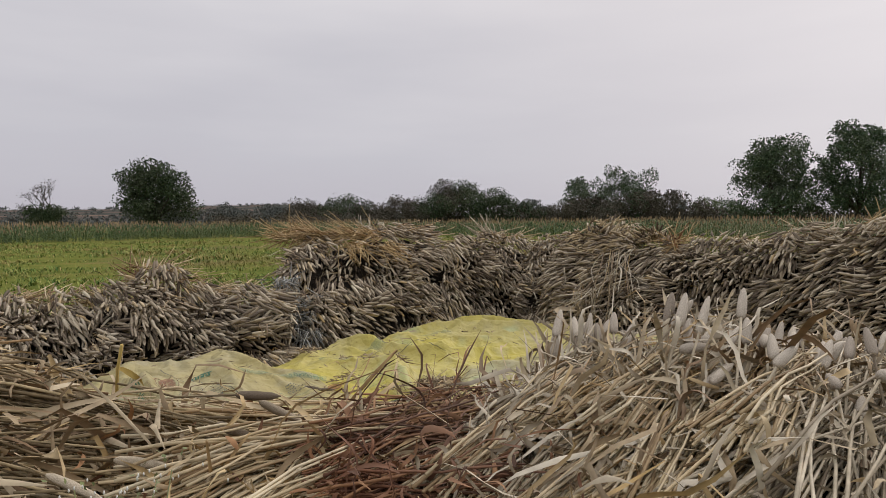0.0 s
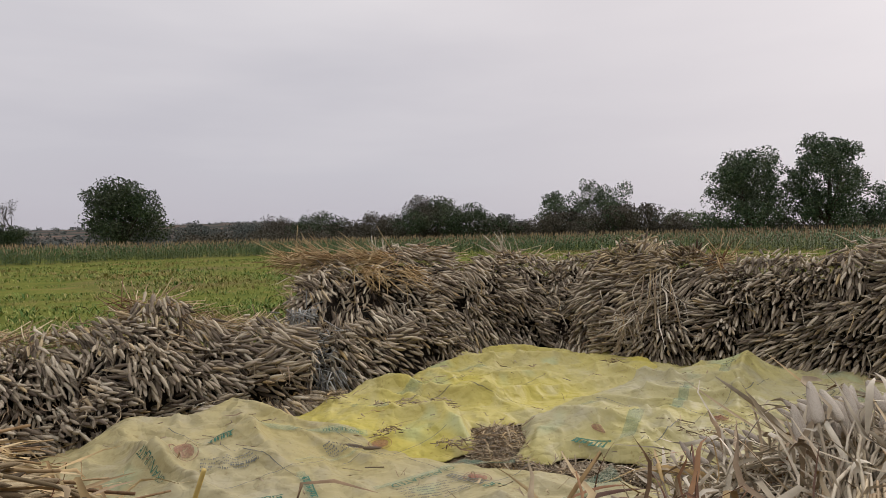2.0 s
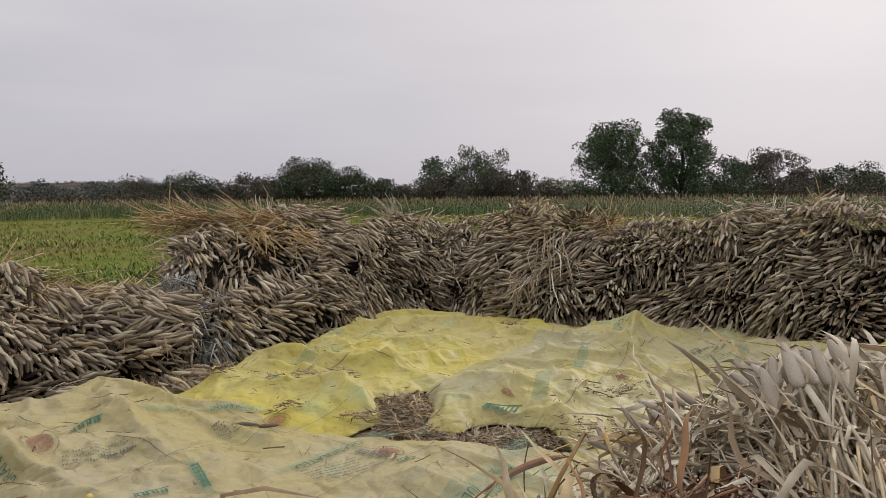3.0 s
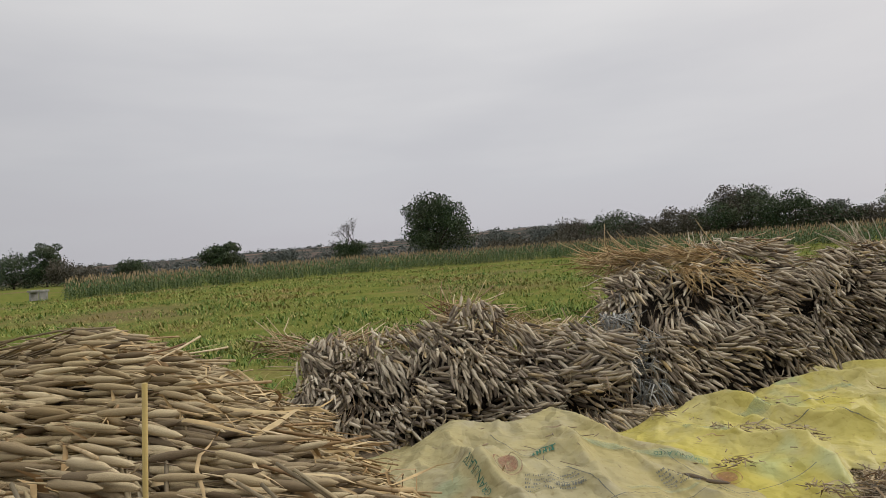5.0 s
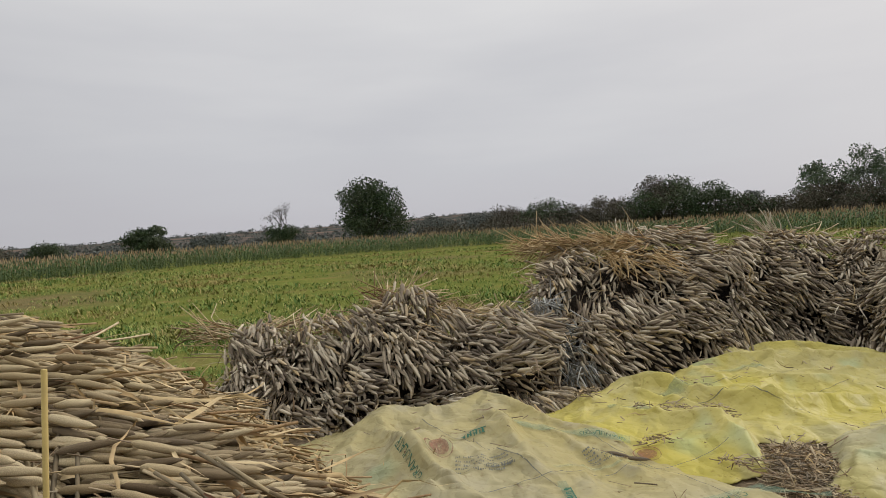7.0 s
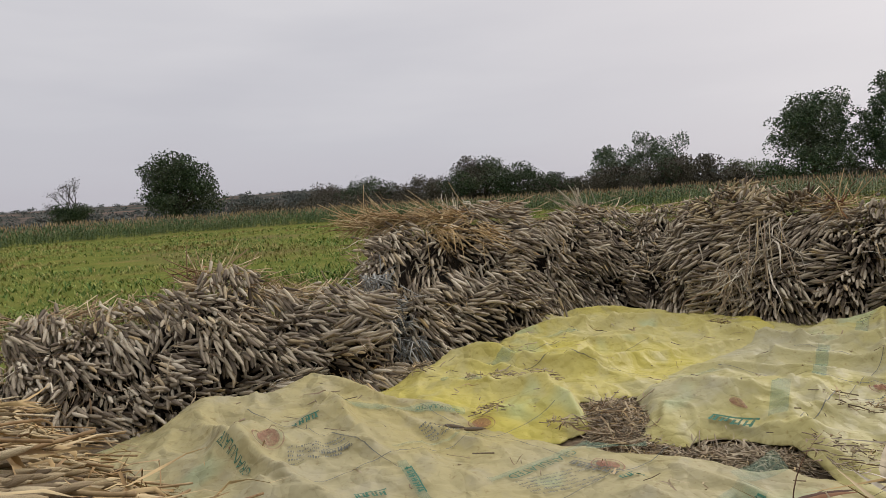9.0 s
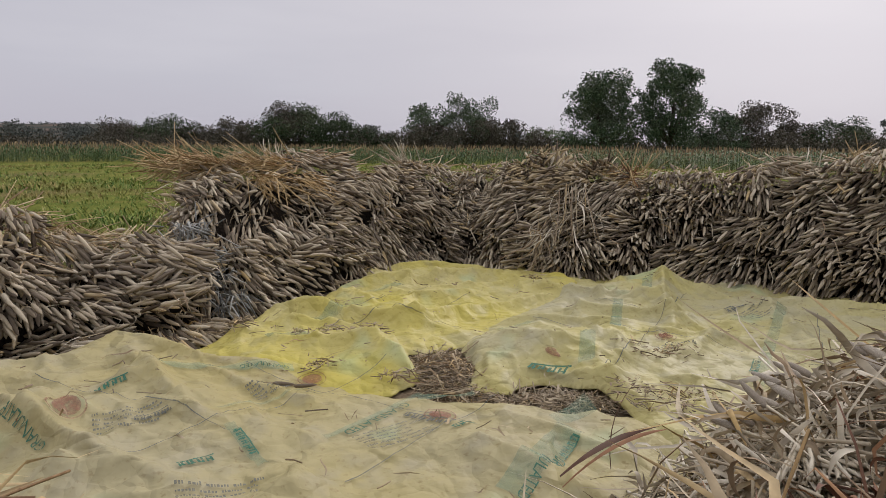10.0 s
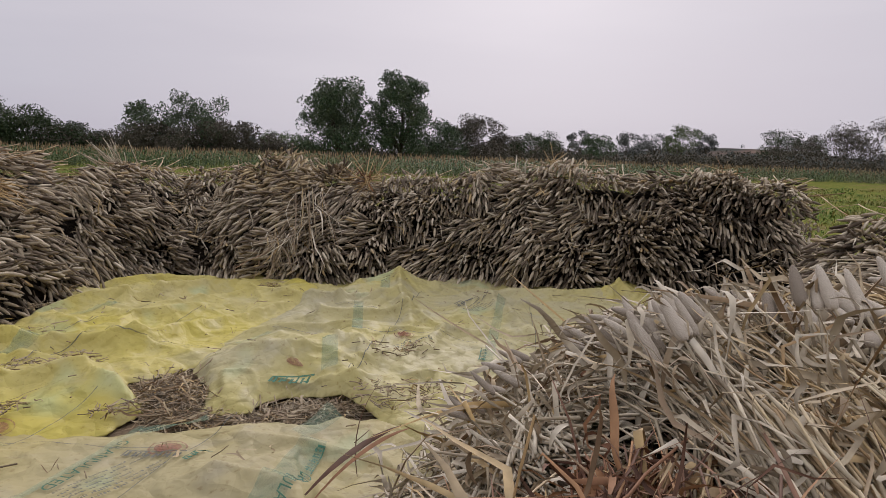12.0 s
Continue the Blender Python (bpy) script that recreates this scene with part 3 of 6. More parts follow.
# long stack in the shade
bank_d = Bank(
    foot=[(0.45, 9.75), (0.75, 9.0), (1.05, 8.35), (1.95, 8.15), (2.7, 7.75), (3.3, 7.2), (4.05, 6.5), (4.6, 6.05), (5.0, 5.55), (5.25, 5.05), (5.3, 4.75)],
    crest=[(0.75, 10.9, 0.98), (1.45, 10.15, 1.30), (2.2, 9.2, 1.20), (2.9, 8.45, 1.15), (3.5, 7.75, 1.20), (3.95, 7.15, 1.42), (4.45, 6.65, 1.18), (5.1, 5.9, 1.43), (5.55, 5.4, 1.28), (5.85, 5.0, 1.0)],
    back=[(1.3, 12.0), (2.6, 10.9), (4.1, 9.2), (5.3, 7.9), (6.3, 6.7), (6.9, 5.6)], seed=57, ends=(0.0, 0.45))
bank_d.turn, bank_d.out = bank_d.turn * 1.9, bank_d.out * 1.25
ears_d = [ears_of(bank_d, (0.039, 0.053), 0.0, 1.16, 16, EAR, 35, -12, 0.42), ears_of(bank_d, (0.058, 0.078), 0.05, 0.95, 24, EAR, 36, 10, 0.45, sink=0.11)]
stack_d = stack((3.0, 8.2, 0), bank_d, "long stack of dark grey millet ears in shade", ears_d, (2.6, 7.6), 300, 1200, 1200, 0.35, 0.22)

warm = ears_of(bank_d, (0.046, 0.06), 0.45, 1.05, 16, EAR, 38, -40, 0.28, keep=lambda p: np.hypot(p[:, 0] - 1.75, p[:, 1] - 9.35) < 0.55, sink=-0.05)
add_ears(stack_d, warm, (1.6, 9.2), 0, M_EARWARM)

# stack beyond the gap
bank_e = Bank(
    foot=[(4.0, 4.75), (3.8, 4.3), (3.75, 3.8), (3.8, 3.2)],
    crest=[(4.7, 4.7, 0.95), (4.6, 4.3, 1.1), (4.6, 3.7, 1.2), (4.7, 3.0, 1.15)],
    back=[(5.7, 5.0), (6.0, 4.2), (5.9, 3.0)], seed=63, ends=(0.4, 0.3))
ears_e = [ears_of(bank_e, (0.039, 0.053), 0.0, 1.05, 14, EAR, 37, 0, 0.5)]
stack_e = stack((4.2, 4.0, 0), bank_e, "rounded stack of millet ears at a gap in the ring", ears_e, (3.4, 4.4), 150, 260, 200)

# ---- the near side of the ring: sheaves over a mound ----
WALL = np.array([  # x, foot y, crest y, crest height, back y
    (-5.2, 6.2, 4.3, 0.9, 2.2), (-4.2, 5.7, 3.7, 1.14, 1.6), (-3.2, 5.0, 3.1, 1.18, 1.2), (-2.6, 4.55, 2.95, 1.05, 1.0), (-1.9, 4.0, 2.7, 0.84, 0.95),
    (-1.3, 3.7, 2.5, 0.76, 0.95), (-0.7, 3.55, 2.5, 0.72, 0.95), (-0.1, 3.9, 2.6, 0.70, 0.95), (0.3, 4.3, 2.8, 0.80, 0.95), (0.9, 4.7, 3.1, 0.88, 0.95),
    (1.6, 4.85, 3.2, 0.84, 1.0), (2.4, 4.7, 3.2, 0.82, 1.1), (3.2, 4.8, 3.2, 0.82, 1.2)])


def mound(x, y):
    f, c, z, k = (np.interp(x, WALL[:, 0], WALL[:, i]) for i in (1, 2, 3, 4))
    a = np.clip((y - c) / (f - c), 0, 1)
    b = np.clip((c - y) / (c - k), 0, 1)
    h = np.where(y > c, z * (1 - a**1.35), z * (1 - 0.25 * b - 0.75 * b**4))
    h = h * np.clip((x + 5.02) / 0.5, 0, 1) ** 0.5 * np.clip((3.22 - x) / 0.5, 0, 1) ** 0.5
    lump = 0.04 * smooth_noise(np.stack([x, y, 0 * x], -1), 2.2, 17)
    return np.maximum(h + lump * np.clip(h / 0.3, 0, 1), 0.0)


def mound_part(x0, x1, name, parent, base, sink=0.15):
    nx, ny = int((x1 - x0) / 0.06), 70
    x, y = [a.ravel() for a in np.meshgrid(np.linspace(x0, x1, nx), np.linspace(0.5, 6.6, ny), indexing="ij")]
    z = mound(x, y)
    z = np.where(z < 0.14, -0.05, z - sink)
    i, j = np.meshgrid(np.arange(nx - 1), np.arange(ny - 1), indexing="ij")
    q = np.stack([i * ny + j, (i + 1) * ny + j, (i + 1) * ny + j + 1, i * ny + j + 1], -1).reshape(-1, 4)
    q = q[(z[q] > -0.04).any(1)]
    use, inv = np.unique(q, return_inverse=True)
    v = np.stack([x, y, z], -1)[use]
    part(name, mesh_of(name, local((v, inv.ravel(), np.full(len(q), 4), np.zeros(len(q), int), np.zeros(len(v))), base), [M_SHADECORE]), parent)


STALK_LEFT = [0]


def sheaf(x, y, az, length, count, radius, label, seed, heads=True, rise=0.0, mats=None, leaf=1.0, ear_up=8.0, fan=0.16, thick=0.0048, parts=14, lift=0.0, ear_size=NEAR_EAR, leaf_w=(0.009, 0.016), curl=1.0, rolled=0.0, ear_kind=None, scraps=1.5, ragged=0.16):
    """A sheaf laid on the mound: stalks that follow its surface, blades, and ears at the head end. x, y: its middle; az: where the heads point."""
    count = int(count * 1.8)
    r = np.random.default_rng(seed)
    d = np.array([math.cos(radians(az)), math.sin(radians(az))])
    s = np.array([-d[1], d[0]])
    k = 7
    t = np.linspace(-0.5, 0.5, k)
    cut = (r.random(count) - 0.5) * ragged
    off = r.normal(size=count) * radius * 0.55
    tilt = r.normal(size=count) * fan
    up = np.abs(r.normal(size=count)) * radius * 0.30 * np.clip(1 - (off / radius) ** 2, 0.1, 1)
    along = (t[None] + cut[:, None] * 0.5) * length
    side = off[:, None] * (0.8 + 0.5 * np.abs(t)[None]) + tilt[:, None] * along * 0.5
    xy = np.array([x, y]) + along[..., None] * d + side[..., None] * s
    flat = mound(xy[..., 0].ravel(), xy[..., 1].ravel()).reshape(count, k)
    smooth = 0.55 * flat + 0.45 * np.linspace(0, 1, k)[None] * flat[:, -1:] + 0.45 * np.linspace(1, 0, k)[None] * flat[:, :1]
    z = np.maximum(smooth, flat - 0.05) + up[:, None] + lift + rise * (t[None] + 0.5) * length
    line = np.concatenate([xy, z[..., None]], -1) + r.normal(size=(count, k, 3)) * np.array([0.006, 0.006, 0.007])
    base = (x, y, float(mound(np.array([x]), np.array([y]))[0]))
    sh = thing("millet_sheaf", base, label, "sheaf", "sheaves on the near side")
    m_stalk, m_leaf, m_leaf2 = mats or (M_STALK, M_LEAF, M_PALE)
    rad_ = thick * (0.8 + 0.4 * r.random((count, 1))) * np.linspace(1.1, 0.75, k)[None]
    top = np.argsort(-up)[:parts]
    for i in top:
        part("stalk", mesh_of("stalk", local(tubes(line[i:i + 1], rad_[i:i + 1], 6), base), [m_stalk]), sh)
    rest = np.setdiff1d(np.arange(count), top)
    part("straw", mesh_of("straw", local(tubes(line[rest], rad_[rest], 4, 0, False), base), [m_stalk]), sh, kind="stuff")
    n = int(count * scraps)
    if n:
        which, at = r.integers(0, count, n), r.random(n) * (k - 1.01)
        lo = at.astype(int)
        p = line[which, lo] + (line[which, lo + 1] - line[which, lo]) * (at - lo)[:, None] + np.array([0, 0, 0.012])
        way = unit(line[which, lo + 1] - line[which, lo] + r.normal(size=(n, 3)) * np.array([0.14, 0.14, 0.06]))
        cut_ = np.array_split(np.arange(n), 3)
        sc = [curls(p[c_], way[c_], 0.05 + 0.13 * r.random(len(c_)), 0.006 + 0.012 * r.random(len(c_)), r, i_, 2.4, 7) for i_, c_ in enumerate(cut_)]
        part("scrap_litter", mesh_of("scrap_litter", local(joined(sc), base), [m_leaf, m_leaf if m_leaf is M_PALE else M_RUST, m_leaf2]), sh, kind="stuff")
    n = int(count * 1.4 * leaf)
    if n:
        which, node_at = r.integers(0, count, n), r.integers(1, k - 1, n)
        p = line[which, node_at] + np.array([0, 0, 0.01])
        way = unit(line[which, node_at + 1] - line[which, node_at] + r.normal(size=(n, 3)) * 0.10)
        h = n // 2
        lv = [blades(p[:h], way[:h], 0.15 + 0.28 * r.random(h), leaf_w[0] + leaf_w[1] * r.random(h), r, 0, curl),
              blades(p[h:], way[h:], 0.15 + 0.28 * r.random(n - h), leaf_w[0] + leaf_w[1] * r.random(n - h), r, 1, curl)]
        m = int(count * rolled)
        if m:
            which, node_at = r.integers(0, count, m), r.integers(1, k - 1, m)
            p = line[which, node_at] + np.array([0, 0, 0.03])
            way = unit(line[which, node_at + 1] - line[which, node_at] + r.normal(size=(m, 3)) * 0.30 + np.array([0, 0, 0.10]))
            lv.append(curls(p, way, 0.10 + 0.20 * r.random(m), 0.009 + 0.015 * r.random(m), r, 1))
        part("leaf_litter", mesh_of("leaf_litter", local(joined(lv), base), [m_leaf, m_leaf2]), sh, kind="stuff")
    if heads:
        n = int(count * heads * 0.62)
        pick = np.argsort(-up)[:n]
        way = unit(line[pick, -1] - line[pick, -2])
        lift_ = np.tan(radians(ear_up)) + r.normal(size=n) * 0.10
        way = unit(way + np.stack([r.normal(size=n) * 0.10, r.normal(size=n) * 0.10, lift_], -1))
        ln, th = ear_size[0] * (0.8 + 0.4 * r.random(n)), ear_size[1] * (0.85 + 0.3 * r.random(n))
        turns = frames_of(way, r.random(n) * 6.28, np.stack([ln, th, th], -1))
        kinds = r.integers(0, len(EARS), n)
        for i in range(n):
            m = Matrix.Identity(4)
            for a in range(3):
                for b in range(3):
                    m[a][b] = turns[i, a, b]
                m[a][3] = line[pick[i], -1, a] - base[a]
            part("ear", (ear_kind or EAR_MESHES)[kinds[i]], sh).matrix_basis = m
    return sh


left_mound = thing("millet_heap", (-3.0, 3.2, 0), "heap of dry millet stalks with ears facing the floor", "crop heap", GROUP)
mound_part(-5.0, -0.1, "core", left_mound, (-3.0, 3.2, 0))
right_mound = thing("millet_heap", (1.5, 3.0, 0), "heap of dry millet stalks under loose leafy sheaves", "crop heap", GROUP)
mound_part(-0.1, 3.2, "core", right_mound, (1.5, 3.0, 0))

# ears on the inner slope of the left heap
def slope_ears(x0, x1, count, az, seed, drop=9, low=0.05, high=1.05):
    r = np.random.default_rng(seed)
    x = x0 + (x1 - x0) * r.random(count)
    f, c = np.interp(x, WALL[:, 0], WALL[:, 1]), np.interp(x, WALL[:, 0], WALL[:, 2])
    a = low + (high - low) * r.random(count)
    y = f + (c - f) * a
    z = mound(x, y)
    lump = smooth_noise(np.stack([x, y, 0 * x], -1), 1.6, 29)
    ang_ = radians(az) + lump * 0.55 + r.normal(size=count) * 0.16
    tip = radians(drop) * (1.5 - a) + r.normal(size=count) * 0.12 + 0.2 * smooth_noise(np.stack([x, y, 0 * x], -1), 2.0, 30)
    way = np.stack([np.cos(ang_) * np.cos(tip), np.sin(ang_) * np.cos(tip), -np.sin(tip)], -1)
    ln, th = 0.138 * (0.8 + 0.4 * r.random(count)), 0.0265 * (0.8 + 0.35 * r.random(count))
    spot = np.stack([x, y, z + r.normal(size=count) * 0.035], -1) - way * (ln * 0.5)[:, None]
    spot[:, 2] = np.maximum(spot[:, 2], 0.03)
    return frames_of(way, r.random(count) * 6.28, np.stack([ln, th, th], -1)), spot, r.integers(0, len(EARS), count)


e1 = slope_ears(-4.9, -1.95, 6800, 34, 71, low=0.0, high=1.45)
add_ears(left_mound, e1, (-2.3, 3.7), 300, M_EARWARM)


def mound_litter(parent, base, x0, x1, count, a0, a1, az, seed, mats):
    r = np.random.default_rng(seed)
    x = x0 + (x1 - x0) * r.random(count)
    f, c = np.interp(x, WALL[:, 0], WALL[:, 1]), np.interp(x, WALL[:, 0], WALL[:, 2])
    y = f + (c - f) * (a0 + (a1 - a0) * r.random(count))
    p = np.stack([x, y, mound(x, y) + 0.02 + 0.04 * r.random(count)], -1)
    b = radians(az) + r.normal(size=count) * 0.7
    way = unit(np.stack([np.cos(b), np.sin(b), r.normal(size=count) * 0.15], -1))
    h = count // 3
    ln = 0.12 + 0.22 * r.random(count)
    way[:, 2] -= 0.22
    tb = tubes(straw_lines(p[:h], way[:h], ln[:h] * 1.2, r), 0.004 + 0.003 * r.random((h, 1)) * np.ones((1, 4)), 5, 0)
    bl = blades(p[h:], way[h:], ln[h:], 0.009 + 0.016 * r.random(count - h), r, 1, 0.5)
    b2 = blades(p[:h] + np.array([0, 0, 0.01]), way[:h], ln[:h], 0.009 + 0.016 * r.random(h), r, 2, 0.5)
    part("straw", mesh_of("straw", local(joined([tb, bl, b2]), base), mats), parent, kind="stuff")


mound_litter(left_mound, (-3.0, 3.2, 0), -4.9, -1.6, 560, 0.0, 1.45, 30, 75, [M_STALK, M_STRAW, M_STRAW])
mound_litter(left_mound, (-3.0, 3.2, 0), -1.7, -0.1, 420, 0.0, 1.5, 20, 76, [M_STALK, M_LEAF, M_STRAW])
mound_litter(right_mound, (1.5, 3.0, 0), -0.1, 3.1, 900, 0.0, 1.3, 60, 77, [M_PALE, M_PALE, M_LEAF])
e2 = slope_ears(-0.2, 3.1, 700, 75, 72, low=0.1, high=0.8)
add_ears(right_mound, e2, (0.8, 4.0), 120)

M_GREYPALE = material("greyed stalk", varied([(0.0, (0.17, 0.13, 0.085)), (0.5, (0.47, 0.40, 0.285)), (1.0, (0.73, 0.645, 0.49))], (26, 0.35), (1.5, 0.2), (0.42, 0.36, 0.265)), 0.75)
RED = (M_RUST, M_RUST, M_RUST)
L_GREY = "leafy grey-brown millet sheaf laid over the heap"
L_TAN = "sheaf of golden cut millet stalks with dark nodes"
L_RED = "tangle of reddish-brown dry millet leaves and stalks"
L_PALE = "fanned sheaf of bleached millet stalks and grey ears"
for k, (x, y, az, ln, n, rd) in enumerate([
        (-2.8, 1.7, 12, 1.7, 60, 0.30), (-2.3, 1.45, 6, 1.8, 60, 0.28), (-1.75, 2.2, -4, 1.5, 46, 0.26), (-1.75, 1.95, 10, 1.5, 40, 0.26),
        (-1.55, 1.75, -14, 1.5, 40, 0.26), (-1.35, 2.6, -8, 1.3, 56, 0.22), (-1.3, 1.4, -18, 1.5, 40, 0.28), (-2.1, 1.25, -5, 1.6, 50, 0.3)]):
    sheaf(x, y, az, ln, n, rd, L_GREY, 100 + k, heads=0.05, mats=(M_GREYSTALK, M_LEAF, M_LEAF), leaf=1.0 if k == 5 else 2.0, leaf_w=(0.010, 0.022), curl=0.7, ear_up=-6, fan=0.55, rolled=0.0 if k == 5 else 0.2, thick=0.0050, scraps=0.6 if k == 5 else 2.0, ear_size=(0.15, 0.030))
for k, (x, y, az, ln, n, rd) in enumerate([
        (-0.60, 2.74, 8, 0.95, 80, 0.16), (-0.55, 2.34, 44, 0.75, 80, 0.15), (-0.50, 2.04, 60, 0.95, 80, 0.11), (0.0, 1.90, 42, 0.9, 70, 0.10), (-0.22, 2.58, 30, 0.6, 50, 0.12)]):
    sheaf(x, y, az, ln, n, rd, L_TAN, 120 + k, heads=0, mats=(M_STALK if k in (0, 4) else M_BRIGHT, M_STRAW, M_LEAF), leaf=0.30, fan=0.4, thick=0.0042, lift=0.04, parts=24, scraps=1.0, ragged=0.55)
for k, (x, y, az, ln, n, rd) in enumerate([(-0.16, 2.74, 35, 0.45, 50, 0.18), (-0.22, 2.45, 34, 0.5, 80, 0.20), (-0.15, 2.15, 20, 0.45, 44, 0.15), (-0.35, 1.55, 30, 0.45, 26, 0.14)]):
    sheaf(x, y, az, ln, n, rd, L_RED, 130 + k, heads=0, mats=RED, leaf=0.5, fan=0.6, thick=0.0034, lift=0.05, leaf_w=(0.004, 0.006), curl=1.0, rolled=0.2, scraps=1.6, ragged=0.7)
# bleached stalks that fan out over the near heap
for k, (x, y, az, ln, n, rd) in enumerate([
        (0.22, 2.20, 60, 1.2, 90, 0.13), (0.58, 2.45, 54, 1.3, 110, 0.14), (1.05, 2.35, 50, 1.4, 70, 0.22), (1.6, 2.4, 62, 1.5, 90, 0.26), (2.2, 2.7, 72, 1.5, 80, 0.30), (0.25, 1.75, 48, 1.2, 70, 0.14), (1.0, 1.85, 40, 1.3, 40, 0.22)]):
    sheaf(x, y, az, ln, n, rd, L_PALE, 140 + k, heads=0, ragged=0.7, mats=(M_BRIGHT if k % 2 else M_GREYPALE, M_PALE, M_LEAF), leaf=0.40, fan=0.34, lift=0.03, thick=0.0042, scraps=1.0, leaf_w=(0.012, 0.016), curl=0.8, rolled=0.10, parts=24)
# leafy spread between the stalks and the sheet
for k, (x, y, az, ln, n, rd) in enumerate([
        (0.12, 3.38, 62, 0.6, 22, 0.18), (0.42, 3.42, 66, 0.6, 20, 0.20), (0.70, 3.30, 70, 0.75, 26, 0.22), (1.05, 3.25, 72, 0.8, 26, 0.24), (1.45, 3.3, 74, 0.8, 24, 0.26), (0.0, 3.62, 100, 0.5, 18, 0.20), (0.42, 3.80, 90, 0.5, 18, 0.22), (0.85, 3.85, 84, 0.6, 18, 0.26), (1.3, 3.95, 80, 0.7, 18, 0.28), (0.68, 2.85, 60, 0.6, 18, 0.16), (1.0, 2.75, 58, 0.6, 18, 0.20)]):
    sheaf(x, y, az, ln, n, rd, "broad bleached millet leaves and ears on the heap", 160 + k, heads=0, mats=(M_GREYPALE, (M_PALE, M_LEAF, M_PALE)[k % 3], M_PALE if k % 2 else M_LEAF), leaf=1.5, fan=0.6, lift=0.02, thick=0.0034, leaf_w=(0.012, 0.014), curl=1.9, rolled=0.9, scraps=2.2, ragged=0.6)
for k, (x, y, az, ln, n, rd) in enumerate([(0.30, 2.78, 53, 0.80, 60, 0.11), (0.62, 2.66, 50, 0.85, 64, 0.13), (0.95, 2.5, 50, 0.8, 50, 0.14), (0.12, 2.42, 56, 0.7, 40, 0.10)]):
    sheaf(x, y, az, ln, n, rd, "straight bundle of bleached millet stalks", 186 + k, heads=0, mats=(M_BRIGHT if k else M_GREYPALE, M_PALE, M_LEAF), leaf=0.35, fan=0.16, lift=0.09, thick=0.0044, leaf_w=(0.009, 0.012), curl=0.8, scraps=0.8, ragged=0.35, parts=24)
for k, (x, y, az, ln, n, rd) in enumerate([(0.38, 2.58, 60, 0.5, 12, 0.16), (0.78, 2.70, 56, 0.5, 12, 0.20)]):
    sheaf(x, y, az, ln, n, rd, "curled golden-brown millet leaves caught among the stalks", 260 + k, heads=0, mats=(M_STRAW, M_STRAW, M_LEAF), leaf=1.0, fan=0.7, lift=0.07, thick=0.0028, leaf_w=(0.006, 0.009), curl=1.2, rolled=0.6, scraps=0.6, ragged=0.7)
# white dusty stems standing in a close fan
sheaf(0.24, 3.42, 54, 0.62, 34, 0.12, "close fan of dusty white millet stems", 185, heads=0, mats=(M_PALE, M_PALE, M_PALE), leaf=0.5, fan=0.5, lift=0.07, thick=0.0050, leaf_w=(0.010, 0.014), curl=0.6, scraps=0.5, ragged=0.3)


def ear_fan(x, y, z, az, up, count, wide, size, label, seed):
    """A bunch of large pale ears whose tips stand about x, y, z: each ear on its own stem."""
    r = np.random.default_rng(seed)
    a = radians(az) + r.normal(size=count) * 0.22
    e = radians(up) + r.normal(size=count) * 0.16
    way = np.stack([np.cos(a) * np.cos(e), np.sin(a) * np.cos(e), np.sin(e)], -1)
    side = np.array([-math.sin(radians(az)), math.cos(radians(az)), 0.0])
    ln, th = size[0] * (0.85 + 0.3 * r.random(count)), size[1] * (0.85 + 0.3 * r.random(count))
    tip = np.array([x, y, z]) + side * (np.linspace(-wide, wide, count) + r.normal(size=count) * 0.02)[:, None] + r.normal(size=(count, 3)) * np.array([0.035, 0.035, 0.03])
    root = tip - way * ln[:, None]
    base = (x, y, float(mound(np.array([x]), np.array([y]))[0]))
    th_ = thing("millet_sheaf", base, label, "sheaf", "sheaves on the near side")
    turns = frames_of(way, r.random(count) * 6.28, np.stack([ln, th, th], -1))
    kinds = r.integers(1, 3, count)
    for i in range(count):
        m = Matrix.Identity(4)
        for p in range(3):
            for q in range(3):
                m[p][q] = turns[i, p, q]
            m[p][3] = root[i, p] - base[p]
        part("ear", BIG_EARS[kinds[i]], th_).matrix_basis = m
    s = np.linspace(0, 1, 6)[None, :, None]
    back = np.stack([np.cos(a), np.sin(a), 0 * a], -1)
    foot = root - back * (0.34 + 0.2 * r.random((count, 1)))
    foot[:, 2] = np.minimum(mound(foot[:, 0], foot[:, 1]) + 0.03, root[:, 2] - 0.02)
    stem = foot[:, None] * (1 - s) + root[:, None] * s + way[:, None] * (0.02 * s) + np.array([0, 0, -0.05]) * (s * (1 - s) * 2)
    part("stalk_fan", mesh_of("stalk_fan", local(tubes(stem, np.full((count, 6), 0.0042), 6), base), [M_GREYPALE]), th_, kind="stuff")
    n = count * 2
    pick, at = r.integers(0, count, n), r.integers(3, 6, n)
    fall = unit(way[pick] * 0.6 + r.normal(size=(n, 3)) * 0.35 + np.array([0, 0, 0.1]))
    lv = blades(stem[pick, at], fall, 0.12 + 0.18 * r.random(n), 0.012 + 0.012 * r.random(n), r, 0, 2.0)
    part("leaf_litter", mesh_of("leaf_litter", local(lv, base), [M_PALE if seed % 2 else M_LEAF]), th_, kind="stuff")


